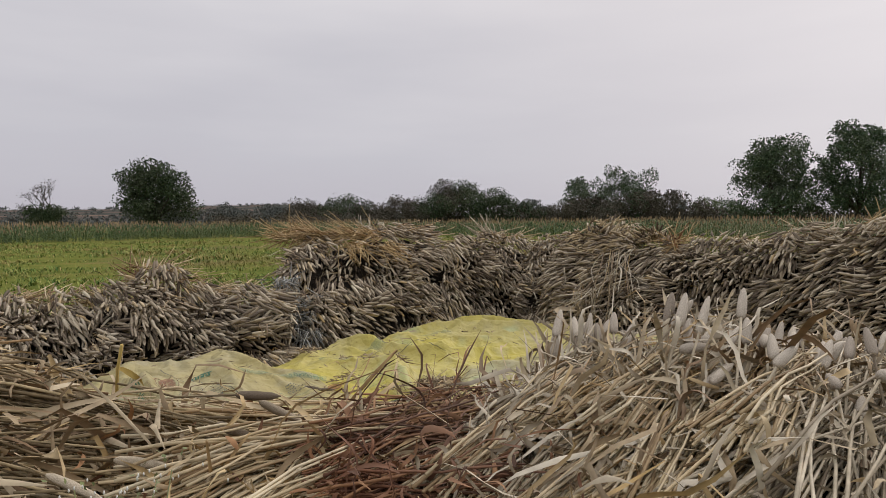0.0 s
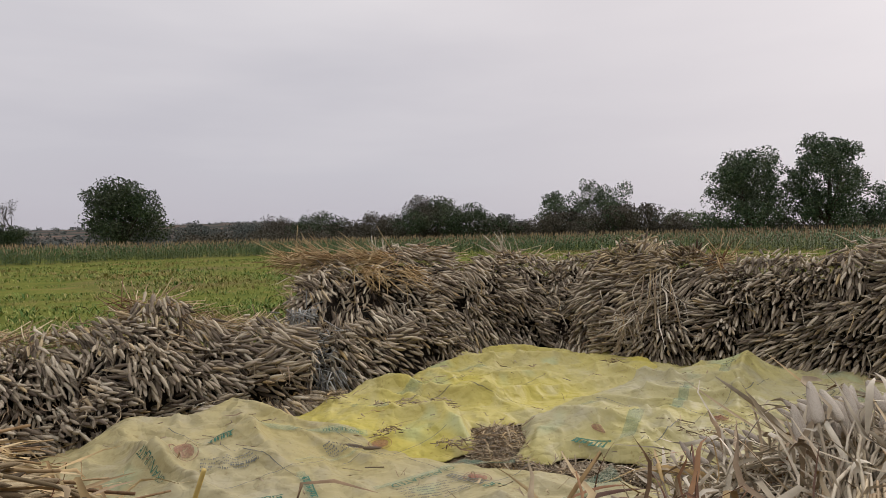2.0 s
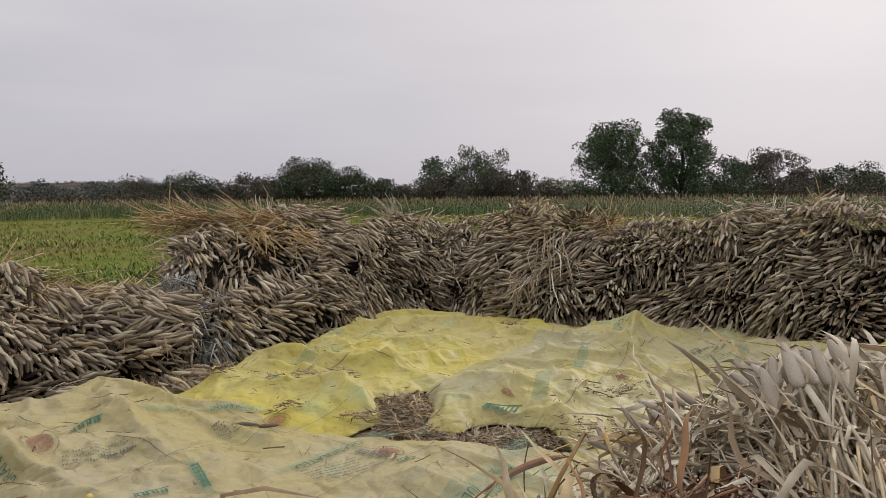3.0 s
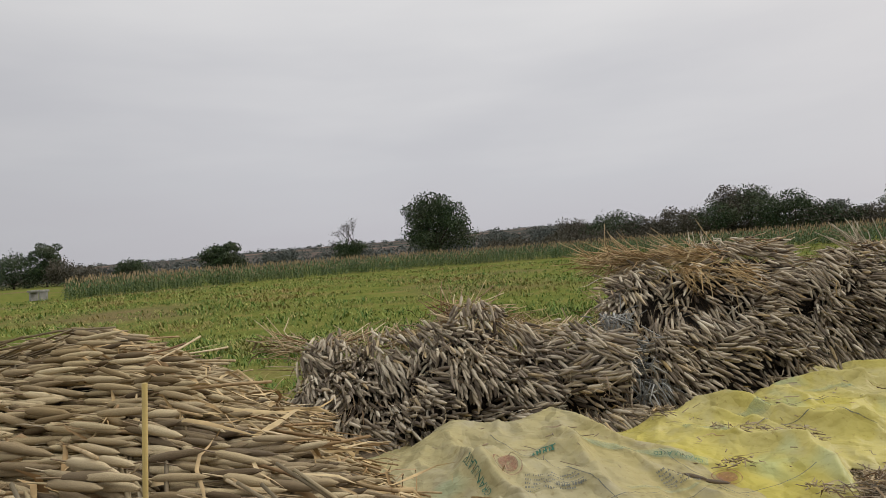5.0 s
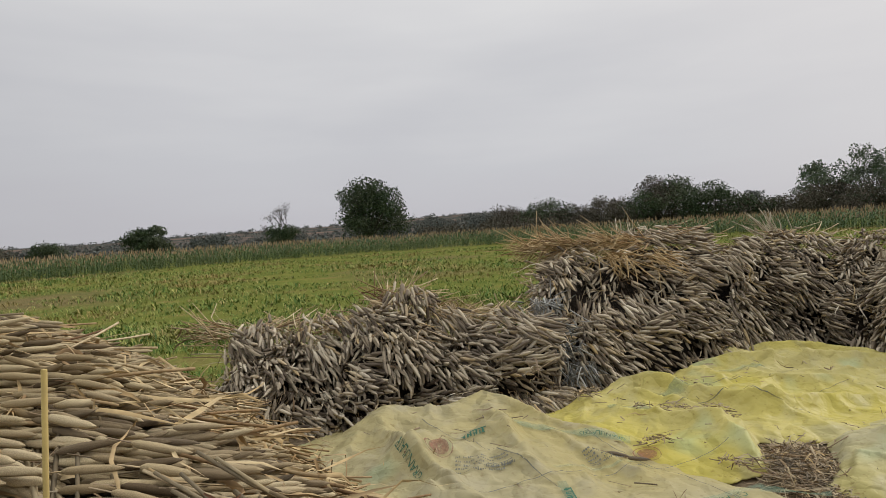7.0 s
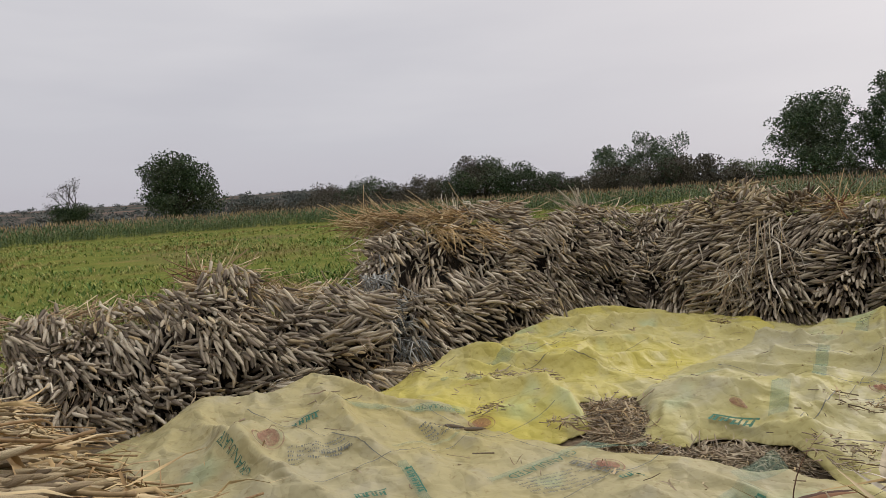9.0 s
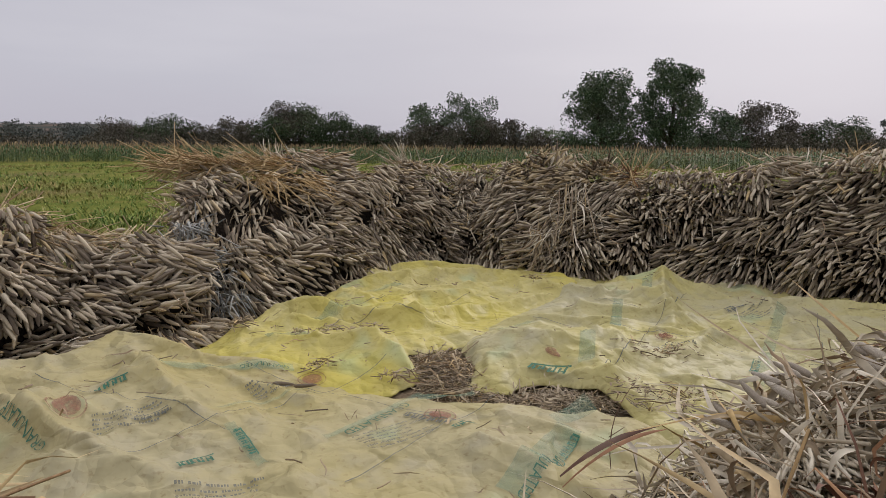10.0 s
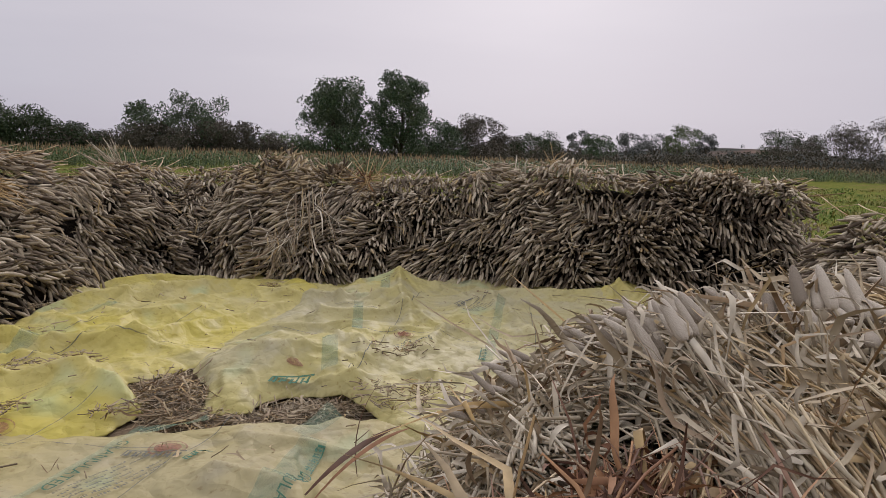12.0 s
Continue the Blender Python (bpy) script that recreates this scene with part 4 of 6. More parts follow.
L_EARS = "bunch of large pale grey millet ears on the heap"
for k, (x, y, z, az, up, n, wide, big) in enumerate([
        (0.47, 3.08, 1.07, 84, 36, 7, 0.11, 0.95), (0.60, 3.20, 1.00, 80, 28, 6, 0.10, 1.0), (0.80, 2.84, 1.19, 66, 34, 5, 0.11, 1.0), (0.54, 3.42, 0.93, 112, 14, 7, 0.12, 0.9), (0.62, 3.62, 0.84, 105, 10, 6, 0.13, 0.85),
        (0.38, 3.74, 0.71, 122, 12, 6, 0.09, 0.8), (0.12, 3.60, 0.67, 110, 10, 5, 0.10, 0.75), (0.98, 2.92, 1.08, 60, 24, 7, 0.16, 1.05), (1.22, 2.80, 1.05, 56, 20, 7, 0.16, 1.05), (0.90, 2.62, 1.02, 56, 20, 5, 0.13, 1.0),
        (1.35, 3.05, 1.02, 58, 22, 7, 0.16, 1.0), (1.62, 2.75, 1.02, 54, 15, 7, 0.17, 1.05), (1.75, 3.05, 1.00, 56, 18, 6, 0.17, 1.0), (0.95, 3.38, 0.95, 72, 18, 6, 0.15, 0.95), (1.35, 3.50, 0.90, 70, 15, 6, 0.17, 0.95), (1.30, 2.45, 0.96, 50, 12, 5, 0.16, 1.0)]):
    ear_fan(x, y, z, az, up, n, wide, (0.140 * big, 0.0345 * big), L_EARS, 300 + k)
# sheaves on the outer side of the ring
for k, (x, y, az, ln, n, rd) in enumerate([(-4.3, 2.9, 8, 1.5, 60, 0.36), (-3.9, 2.2, 12, 1.6, 60, 0.36), (-3.4, 1.75, 10, 1.5, 50, 0.32), (-4.4, 2.3, 15, 1.2, 50, 0.3), (2.5, 2.3, 65, 1.5, 60, 0.36), (2.75, 1.75, 68, 1.3, 60, 0.34), (2.0, 1.6, 60, 1.3, 60, 0.32), (2.3, 1.3, 62, 1.0, 50, 0.3), (2.95, 2.6, 70, 1.3, 50, 0.28), (0.25, 1.25, 60, 0.8, 50, 0.28), (0.75, 1.25, 62, 0.8, 50, 0.28), (1.25, 1.3, 62, 0.8, 50, 0.28)]):
    sheaf(x, y, az, ln, n, rd, L_GREY if x < 0 else L_PALE, 190 + k, heads=0, lift=-0.03, mats=(M_GREYSTALK, M_LEAF, M_LEAF), leaf=0.3, fan=0.35, thick=0.0058, scraps=0.6, parts=6, ragged=0.5)
# ---- the sheet of stitched sacks ----
HUMPS = [(-2.35, 6.15, 0.10, 0.40), (-3.1, 5.6, 0.09, 0.30), (-2.1, 5.4, 0.05, 0.5), (2.27, 7.55, 0.12, 0.34), (1.95, 7.3, 0.06, 0.4), (0.30, 5.80, 0.09, 0.40), (2.95, 6.75, 0.08, 0.2), (-1.35, 7.05, 0.05, 0.28), (1.3, 7.9, 0.06, 0.3), (-0.85, 6.0, 0.04, 0.35)]
FOLDS = [(-1.35, 6.7, -0.75, 6.45, 0.06, 0.05), (-0.2, 7.5, 0.9, 7.75, 0.06, 0.05), (-0.7, 7.35, 0.2, 7.45, 0.05, 0.05), (0.9, 6.75, 1.75, 6.35, 0.06, 0.05), (1.6, 7.5, 2.1, 7.75, 0.05, 0.08), (2.3, 6.6, 3.2, 6.1, 0.06, 0.06), (1.0, 5.4, 1.7, 5.9, 0.05, 0.06), (-1.9, 5.75, -1.2, 5.2, 0.045, 0.05), (-2.6, 5.0, -1.7, 4.4, 0.05, 0.06), (-0.2, 4.9, 0.3, 4.4, 0.04, 0.05),
         (-1.5, 7.0, -0.9, 6.75, 0.07, 0.07), (-0.9, 6.75, -0.35, 6.72, 0.09, 0.06), (-0.35, 6.72, 0.1, 7.0, 0.07, 0.06), (0.1, 7.0, 0.9, 7.25, 0.05, 0.07), (-0.95, 7.9, 0.0, 8.05, 0.08, 0.06), (0.0, 8.05, 0.75, 8.3, 0.07, 0.07), (-0.4, 8.8, 0.6, 8.7, 0.08, 0.06),
         (-2.45, 6.2, -1.5, 5.75, 0.05, 0.10), (-1.5, 6.3, -0.65, 6.05, 0.06, 0.07), (-0.65, 6.05, -0.6, 5.6, 0.07, 0.06), (-3.0, 5.5, -2.2, 4.7, 0.07, 0.08), (-2.3, 5.9, -1.75, 5.0, 0.06, 0.07),
         (2.25, 7.6, 1.85, 6.9, 0.085, 0.11), (1.85, 6.9, 1.5, 6.1, 0.07, 0.08), (2.25, 7.6, 2.75, 7.2, 0.05, 0.10), (0.7, 7.7, 1.3, 7.0, 0.10, 0.06), (1.3, 7.0, 2.0, 6.8, 0.05, 0.06), (0.9, 6.2, 2.2, 5.6, 0.05, 0.09),
         (2.75, 6.95, 2.2, 5.4, 0.06, 0.08), (3.0, 6.7, 3.9, 6.2, 0.08, 0.09), (3.75, 6.1, 4.4, 6.35, 0.06, 0.05), (4.0, 6.45, 4.2, 5.9, 0.05, 0.05), (-0.04, 5.98, 0.55, 5.62, 0.03, 0.12), (0.6, 5.62, 0.4, 5.0, 0.03, 0.07), (-0.1, 6.0, -0.2, 5.5, 0.04, 0.06), (0.35, 6.6, 1.2, 6.3, 0.06, 0.06)]


def small_folds(count, seed):
    """Short sharp folds: start, way, length, height, and the width of the steep and the slack side."""
    r = np.random.default_rng(seed)
    fx, fy = -3.4 + 7.6 * r.random(count), 4.0 + 5.0 * r.random(count)
    lean = 1.2 * smooth_noise(np.stack([fx, fy, 0 * fx], -1), 0.8, seed + 1) + r.normal(size=count) * 0.75 - 0.35
    small = r.random(count) ** 1.6
    return list(zip(fx, fy, np.cos(lean), np.sin(lean), 0.16 + 0.75 * small, 0.016 + 0.060 * small, 0.014 + 0.024 * small, 0.07 + 0.16 * small))


CREASES = small_folds(300, 171)


def sheet_height(x, y):
    p = np.stack([x, y, 0 * x], -1)
    z = 0.012 + 0.03 * (smooth_noise(p, 0.9, 41) + 0.6)
    for hx, hy, h, w in HUMPS:
        z = z + h * np.exp(-((x - hx) ** 2 + (y - hy) ** 2) / (2 * (w * 0.7) ** 2))
    for x0, y0, x1, y1, h, w in FOLDS:
        dx, dy = x1 - x0, y1 - y0
        s = np.clip(((x - x0) * dx + (y - y0) * dy) / (dx * dx + dy * dy), 0, 1)
        d = np.sqrt((x - x0 - s * dx) ** 2 + (y - y0 - s * dy) ** 2 + 0.016**2)
        z = z + 1.9 * h * np.exp(-d / (0.85 * w)) * (0.6 + 0.4 * np.sin(s * 3.1))
    w = p + 0.12 * np.stack([smooth_noise(p, 1.5, 45), smooth_noise(p, 1.5, 46), 0 * x], -1)
    calm = 1 - 0.8 * np.exp(-((x + 0.85) ** 2 + (y - 4.9) ** 2) / (2 * 0.38**2))
    for scale, high, seed in ((1.6, 0.07, 42), (2.8, 0.05, 47), (5.5, 0.016, 48)):
        z = z + calm * high * (0.30 - np.abs(smooth_noise(w, scale, seed)))
    for scale, high, wide, seed in ((1.5, 0.030, 0.10, 57), (3.2, 0.014, 0.08, 58), (6.5, 0.007, 0.08, 59)):
        z = z + high * np.clip(1 - np.abs(smooth_noise(w, scale, seed)) / wide, 0, 1) * np.clip(smooth_noise(p, scale, seed + 5) * 2 + 0.3, 0, 1)
    fold = 0 * x
    for fx, fy, dx, dy, length, h, steep, slack in CREASES:
        near = np.abs(x - fx - dx * length / 2) + np.abs(y - fy - dy * length / 2) < length + 0.5
        px, py = x[near] - fx, y[near] - fy
        a, b = px * dx + py * dy, py * dx - px * dy
        b = b + 0.10 * length * np.sin(a / length * 4)
        end = np.clip(np.minimum(a, length - a) / (0.35 * length), -1, 1)
        fold[near] += h * np.clip(end, 0, 1) * np.where(b > 0, np.exp(-b / steep), np.exp(b / slack))
    z = z + calm * fold + 0.03
    return np.maximum(z, 0.012)


def inside(poly, x, y):
    c = np.zeros(len(x), bool)
    for (x0, y0), (x1, y1) in zip(poly, poly[1:] + poly[:1]):
        c ^= ((y0 > y) != (y1 > y)) & (x < (x1 - x0) * (y - y0) / (y1 - y0 + 1e-12) + x0)
    return c


def build_sheet(yellow, pale, worn):
    def build(t, b):
        p = place(t)
        c = mixed(t, ramp(t, noise_of(t, 0.8, 3, p), [(0.38, (0, 0, 0)), (0.62, (1, 1, 1))]).outputs[0], yellow, pale)
        c = mixed(t, ramp(t, noise_of(t, 5.0, 5, p), [(0.5, (0, 0, 0)), (0.72, (0.55,) * 3)]).outputs[0], c, worn)
        teal = ramp(t, noise_of(t, 1.7, 2, p), [(0.62, (0, 0, 0)), (0.70, (0.35,) * 3)]).outputs[0]
        c = mixed(t, teal, c, (0.34, 0.50, 0.34))
        dirt = ramp(t, noise_of(t, 34, 4, p), [(0.60, (1, 1, 1)), (0.72, (0.70, 0.64, 0.55))]).outputs[0]
        c = mixed(t, 0.8, c, dirt, "MULTIPLY")
        t.links.new(c, b.inputs["Base Color"])
        total = None
        for scale, high in ((3.2, 1.0), (7.0, 0.42), (15.0, 0.12)):  # sharp little creases
            n = noise_of(t, scale, 1.5, p)
            d, a = t.nodes.new("ShaderNodeMath"), t.nodes.new("ShaderNodeMath")
            d.operation, a.operation = "SUBTRACT", "ABSOLUTE"
            d.inputs[1].default_value = 0.5
            t.links.new(n, d.inputs[0])
            t.links.new(d.outputs[0], a.inputs[0])
            m = t.nodes.new("ShaderNodeMath")
            m.operation = "MULTIPLY_ADD"
            m.inputs[1].default_value = high
            t.links.new(a.outputs[0], m.inputs[0])
            if total is not None:
                t.links.new(total, m.inputs[2])
            total = m.outputs[0]
        warp = node(t, "ShaderNodeTexNoise", Scale=2.6, Detail=2.0)
        t.links.new(p, warp.inputs["Vector"])
        bent = t.nodes.new("ShaderNodeVectorMath")
        bent.operation = "MULTIPLY_ADD"
        bent.inputs[1].default_value = (0.35, 0.35, 0.35)
        t.links.new(warp.outputs["Color"], bent.inputs[0])
        t.links.new(p, bent.inputs[2])
        for scale, high in ((3.4, 0.55), (8.5, 0.26)):  # flat facets that meet in creases
            v = node(t, "ShaderNodeTexVoronoi", Scale=scale, Randomness=1.0)
            t.links.new(bent.outputs[0], v.inputs["Vector"])
            m = t.nodes.new("ShaderNodeMath")
            m.operation = "MULTIPLY_ADD"
            m.inputs[1].default_value = high
            t.links.new(v.outputs["Distance"], m.inputs[0])
            t.links.new(total, m.inputs[2])
            total = m.outputs[0]
        bumped(t, b, total, 0.9, -0.085)
    return build


M_SHEET1 = material("cream sack cloth", build_sheet((0.395, 0.335, 0.145), (0.39, 0.345, 0.20), (0.355, 0.325, 0.235)), 0.62)
M_SHEET2 = material("yellow sack cloth", build_sheet((0.49, 0.42, 0.085), (0.48, 0.42, 0.165), (0.43, 0.395, 0.23)), 0.55)
M_SHEET3 = material("pale yellow sack cloth", build_sheet((0.44, 0.388, 0.145), (0.42, 0.382, 0.22), (0.39, 0.365, 0.27)), 0.6)


def sheet(name, poly, mat, label, lift, spot):
    p = np.array(poly)
    step = 0.016
    xs, ys = np.arange(p[:, 0].min() - 0.1, p[:, 0].max() + 0.1, step), np.arange(p[:, 1].min() - 0.1, p[:, 1].max() + 0.1, step)
    x, y = [a.ravel() for a in np.meshgrid(xs, ys, indexing="ij")]
    q3 = np.stack([x, y, 0 * x], -1)
    wx, wy = x + 0.05 * smooth_noise(q3, 4.0, 51) + 0.03 * smooth_noise(q3, 11.0, 53), y + 0.05 * smooth_noise(q3, 4.0, 52) + 0.03 * smooth_noise(q3, 11.0, 54)
    keep = inside(poly, wx, wy)
    near, px, py = np.full(len(x), 9.0), 0 * x, 0 * x
    for (x0, y0), (x1, y1) in zip(poly, poly[1:] + poly[:1]):
        dx, dy = x1 - x0, y1 - y0
        s = np.clip(((wx - x0) * dx + (wy - y0) * dy) / (dx * dx + dy * dy), 0, 1)
        d = np.hypot(wx - x0 - s * dx, wy - y0 - s * dy)
        closer = d < near
        near = np.where(closer, d, near)
        px, py = np.where(closer, x0 + s * dx - wx, px), np.where(closer, y0 + s * dy - wy, py)
    x, y, near = np.where(keep, x, x + px), np.where(keep, y, y + py), np.where(keep, near, 0)
    hem = np.clip(near / 0.20, 0, 1)
    z = (sheet_height(x, y) - 0.006) * (0.2 + 0.8 * hem * (2 - hem)) + 0.006 + lift
    ny = len(ys)
    i, j = np.meshgrid(np.arange(len(xs) - 1), np.arange(ny - 1), indexing="ij")
    q = np.stack([i * ny + j, (i + 1) * ny + j, (i + 1) * ny + j + 1, i * ny + j + 1], -1).reshape(-1, 4)
    q = q[keep[q].any(1)]
    use, inv = np.unique(q, return_inverse=True)
    v = np.stack([x, y, z], -1)[use] - np.array(spot)
    th = thing(name, spot, label, "tarpaulin", "sheets of stitched sacks")
    ob = part("cloth", bare_mesh(name, v, inv.ravel(), np.full(len(q), 4), [mat]), th)
    so = ob.modifiers.new("thickness", "SOLIDIFY")
    so.thickness, so.offset = 0.004, -1
    return th


POLY1 = [(-3.75, 5.1), (-3.5, 5.7), (-3.0, 6.0), (-2.55, 6.4), (-1.97, 6.3), (-1.73, 6.15), (-1.44, 5.95), (-1.1, 5.63), (-0.8, 5.42), (-0.59, 5.29), (-0.28, 5.22), (-0.16, 5.16), (-0.05, 5.06), (0.10, 4.99), (0.30, 4.96), (0.5, 4.85), (0.6, 4.5), (0.45, 3.7), (-1.2, 3.3), (-2.4, 4.0), (-3.2, 4.6)]
POLY2 = [(-2.2, 6.3), (-1.8, 6.8), (-1.5, 7.3), (-1.1, 7.85), (-0.75, 8.55), (-0.1, 9.2), (0.55, 9.05), (1.15, 8.75), (1.55, 8.2), (1.5, 7.7), (0.8, 6.8), (0.25, 6.45), (0.0, 6.25), (-0.2, 6.15), (-0.5, 6.15), (-0.56, 5.9), (-0.56, 5.6), (-0.72, 5.42), (-1.0, 5.40), (-1.6, 5.7)]
POLY3 = [(0.12, 6.62), (-0.06, 6.35), (-0.14, 6.05), (-0.22, 5.7), (-0.24, 5.42), (-0.12, 5.28), (-0.04, 5.24), (0.03, 5.36), (0.25, 5.30), (0.44, 5.20), (0.50, 4.95), (0.46, 4.6), (0.42, 4.2), (1.0, 4.0), (2.0, 4.2), (3.1, 4.7), (4.3, 5.7), (4.6, 6.5), (3.6, 7.1), (2.8, 7.95), (2.0, 8.5), (1.45, 8.2), (1.3, 7.75), (0.57, 6.95)]
sheet_1 = sheet("sack_tarpaulin", POLY1, M_SHEET1, "cream yellow tarpaulin of stitched printed sacks, rumpled", 0.012, (-1.6, 5.0, 0))
sheet_2 = sheet("sack_tarpaulin", POLY2, M_SHEET2, "bright yellow tarpaulin of stitched sacks, rumpled", 0.0, (-0.5, 7.2, 0))
sheet_3 = sheet("sack_tarpaulin", POLY3, M_SHEET3, "pale yellow tarpaulin of stitched printed sacks, peaked", 0.022, (1.8, 6.3, 0))

POLY4 = [(3.6, 5.95), (3.75, 6.25), (3.95, 6.48), (4.3, 6.5), (4.6, 6.3), (4.45, 6.0), (4.0, 5.8)]
sheet_4 = sheet("sack_tarpaulin", POLY4, M_SHEET2, "crumpled corner of bright yellow sack cloth beside the stack", 0.05, (4.1, 6.2, 0))


# ---- field plants ----
def build_herb(t, b):
    p = place(t)
    c = ramp(t, chance(t), [(0.0, (0.05, 0.11, 0.03)), (0.45, (0.15, 0.225, 0.055)), (0.85, (0.32, 0.35, 0.10)), (1.0, (0.44, 0.35, 0.16))]).outputs[0]
    f = ramp(t, noise_of(t, 0.30, 5, p), [(0.49, (0, 0, 0)), (0.62, (0.75,) * 3)]).outputs[0]
    c = mixed(t, f, c, (0.33, 0.235, 0.10))
    b.inputs["Specular IOR Level"].default_value = 0.1
    t.links.new(c, b.inputs["Base Color"])


M_HERB = material("field herbs", build_herb, 0.8)
M_CROPLEAF = material("standing millet leaf", varied([(0.0, (0.03, 0.07, 0.02)), (0.6, (0.065, 0.125, 0.03)), (1.0, (0.13, 0.16, 0.05))], (3, 0.3), (0.08, 0.5), (0.14, 0.13, 0.055)), 0.7)
M_CROPEAR = material("standing millet ear", varied([(0.0, (0.26, 0.17, 0.095)), (0.6, (0.38, 0.27, 0.14)), (1.0, (0.46, 0.34, 0.18))], (30, 0.3)), 0.9)


def herb_template(r, blades_n, height, width, lean):
    v, lo, to = [], [], []
    for _ in range(blades_n):
        a = r.random() * 6.28
        h, l = height * (0.5 + 0.6 * r.random()), lean * (0.4 + r.random())
        d, s = np.array([math.cos(a), math.sin(a), 0]), np.array([-math.sin(a), math.cos(a), 0]) * width * (0.6 + 0.6 * r.random())
        o = np.array([r.normal() * 0.05, r.normal() * 0.05, 0])
        k = len(v)
        m_ = o + d * l * 0.4 + np.array([0, 0, h * 0.7])
        v += [o - s * 0.4, o + s * 0.4, m_ + s, m_ - s, o + d * l + np.array([0, 0, h])]
        lo += [k, k + 1, k + 2, k + 3, k + 3, k + 2, k + 4]
        to += [4, 3]
    return np.array(v), np.array(lo), np.array(to), np.zeros(len(to), int), np.zeros(len(v))


r = np.random.default_rng(81)
HERBS = [herb_template(r, 5, 0.095, 0.010, 0.10) for _ in range(3)] + [herb_template(r, 5, 0.14, 0.014, 0.13) for _ in range(2)]


def scattered(count, r0, r1, a0, a1, r, power=1.0):
    d = r0 + (r1 - r0) * r.random(count) ** power
    a = np.radians(a0 + (a1 - a0) * r.random(count))
    return d * np.sin(a), d * np.cos(a)


def in_ring(x, y):
    return (((x - 0.6) / 4.9) ** 2 + ((y - 6.2) / 5.2) ** 2) < 1


x, y = [np.concatenate(q) for q in zip(scattered(50000, 6.0, 50.0, -70, 70, r, 1.25), scattered(15000, 5.0, 16.0, -78, 5, r, 0.9))]
clump = smooth_noise(np.stack([x, y, 0 * x], -1), 0.5, 61)
ok = ~in_ring(x, y) & (clump > -0.75 + 0.6 * r.random(len(x)))
x, y, clump = x[ok], y[ok], clump[ok]
grow = (0.55 + 0.75 * r.random(len(x)) ** 1.5) * (1 + 0.45 * clump) * np.where(np.hypot(x, y) > 22, 1.25, 0.9)
a = r.random(len(x)) * 6.28
spin = np.zeros((len(x), 3, 3))
spin[:, 0, 0], spin[:, 0, 1], spin[:, 1, 0], spin[:, 1, 1], spin[:, 2, 2] = np.cos(a) * grow, -np.sin(a) * grow, np.sin(a) * grow, np.cos(a) * grow, grow
kind = r.integers(0, len(HERBS), len(x))
spots = np.stack([x, y, np.zeros(len(x)) - 0.03], -1)
field = new("field_herbs", mesh_of("field_herbs", joined([placed(HERBS[k], spin[kind == k], spots[kind == k]) for k in range(len(HERBS))]), [M_HERB]))
tagged(field, "low green and yellowing weeds and crop stubble", "field plants", kind="stuff")


def crop_template(r):
    h = 1.02 + 0.22 * r.random()
    some = [tubes(np.array([[[0, 0, 0], [r.normal() * 0.02, r.normal() * 0.02, h]]]), np.array([[0.02, 0.012]]), 3, 0, False)]
    n = 5
    a = r.random(n) * 6.28
    z0 = np.linspace(0.12, h * 0.9, n)
    s = np.linspace(0, 1, 3)
    ln = 0.35 + 0.3 * r.random(n)
    line = np.stack([np.cos(a)[:, None] * ln[:, None] * s, np.sin(a)[:, None] * ln[:, None] * s, z0[:, None] + ln[:, None] * (0.8 * s - 1.0 * s**2)], -1)
    side = np.repeat(np.stack([-np.sin(a), np.cos(a), 0 * a], -1)[:, None], 3, 1)
    some.append(ribbons(line, np.array([[0.07, 0.095, 0.01]]) * np.ones((n, 1)), side, 0))
    some.append(tubes(np.array([[[0, 0, h - 0.02], [0.01, 0, h + 0.12], [0.015, 0, h + 0.25]]]), np.array([[0.020, 0.028, 0.012]]), 4, 1, False))
    return joined(some)


CROPS = [crop_template(r) for _ in range(5)]
CROP_EDGE = [(-95, 40.0), (-60, 46.0), (-48, 50.0), (-35, 54.0), (-20, 56.0), (0, 50.0), (12, 48.0), (30, 44.0), (44, 46.0), (55, 57.0), (64, 72.0), (90, 76.0)]


def edge_at(az):
    return np.interp(az, [p[0] for p in CROP_EDGE], [p[1] for p in CROP_EDGE])


az = -58 + 143 * r.random(8500)
deep = 30 * r.random(8500) ** 1.7
d = edge_at(az) + deep + 1.2 * smooth_noise(np.stack([az, 0 * az, 0 * az], -1), 0.5, 65)
x, y = d * np.sin(np.radians(az)), d * np.cos(np.radians(az))
a, grow = r.random(len(x)) * 6.28, (0.72 + 0.36 * r.random(len(x))) * np.clip(0.62 + 0.12 * deep, 0, 1)
spin = np.zeros((len(x), 3, 3))
spin[:, 0, 0], spin[:, 0, 1], spin[:, 1, 0], spin[:, 1, 1], spin[:, 2, 2] = np.cos(a) * grow, -np.sin(a) * grow, np.sin(a) * grow, np.cos(a) * grow, grow
kind = r.integers(0, len(CROPS), len(x))
spots = np.stack([x, y, 0 * x], -1)
crop = new("standing_millet", mesh_of("standing_millet", joined([placed(CROPS[k], spin[kind == k], spots[kind == k]) for k in range(len(CROPS))]), [M_CROPLEAF, M_CROPEAR]))
tagged(crop, "standing green millet crop with brown ears", "crop", kind="stuff")

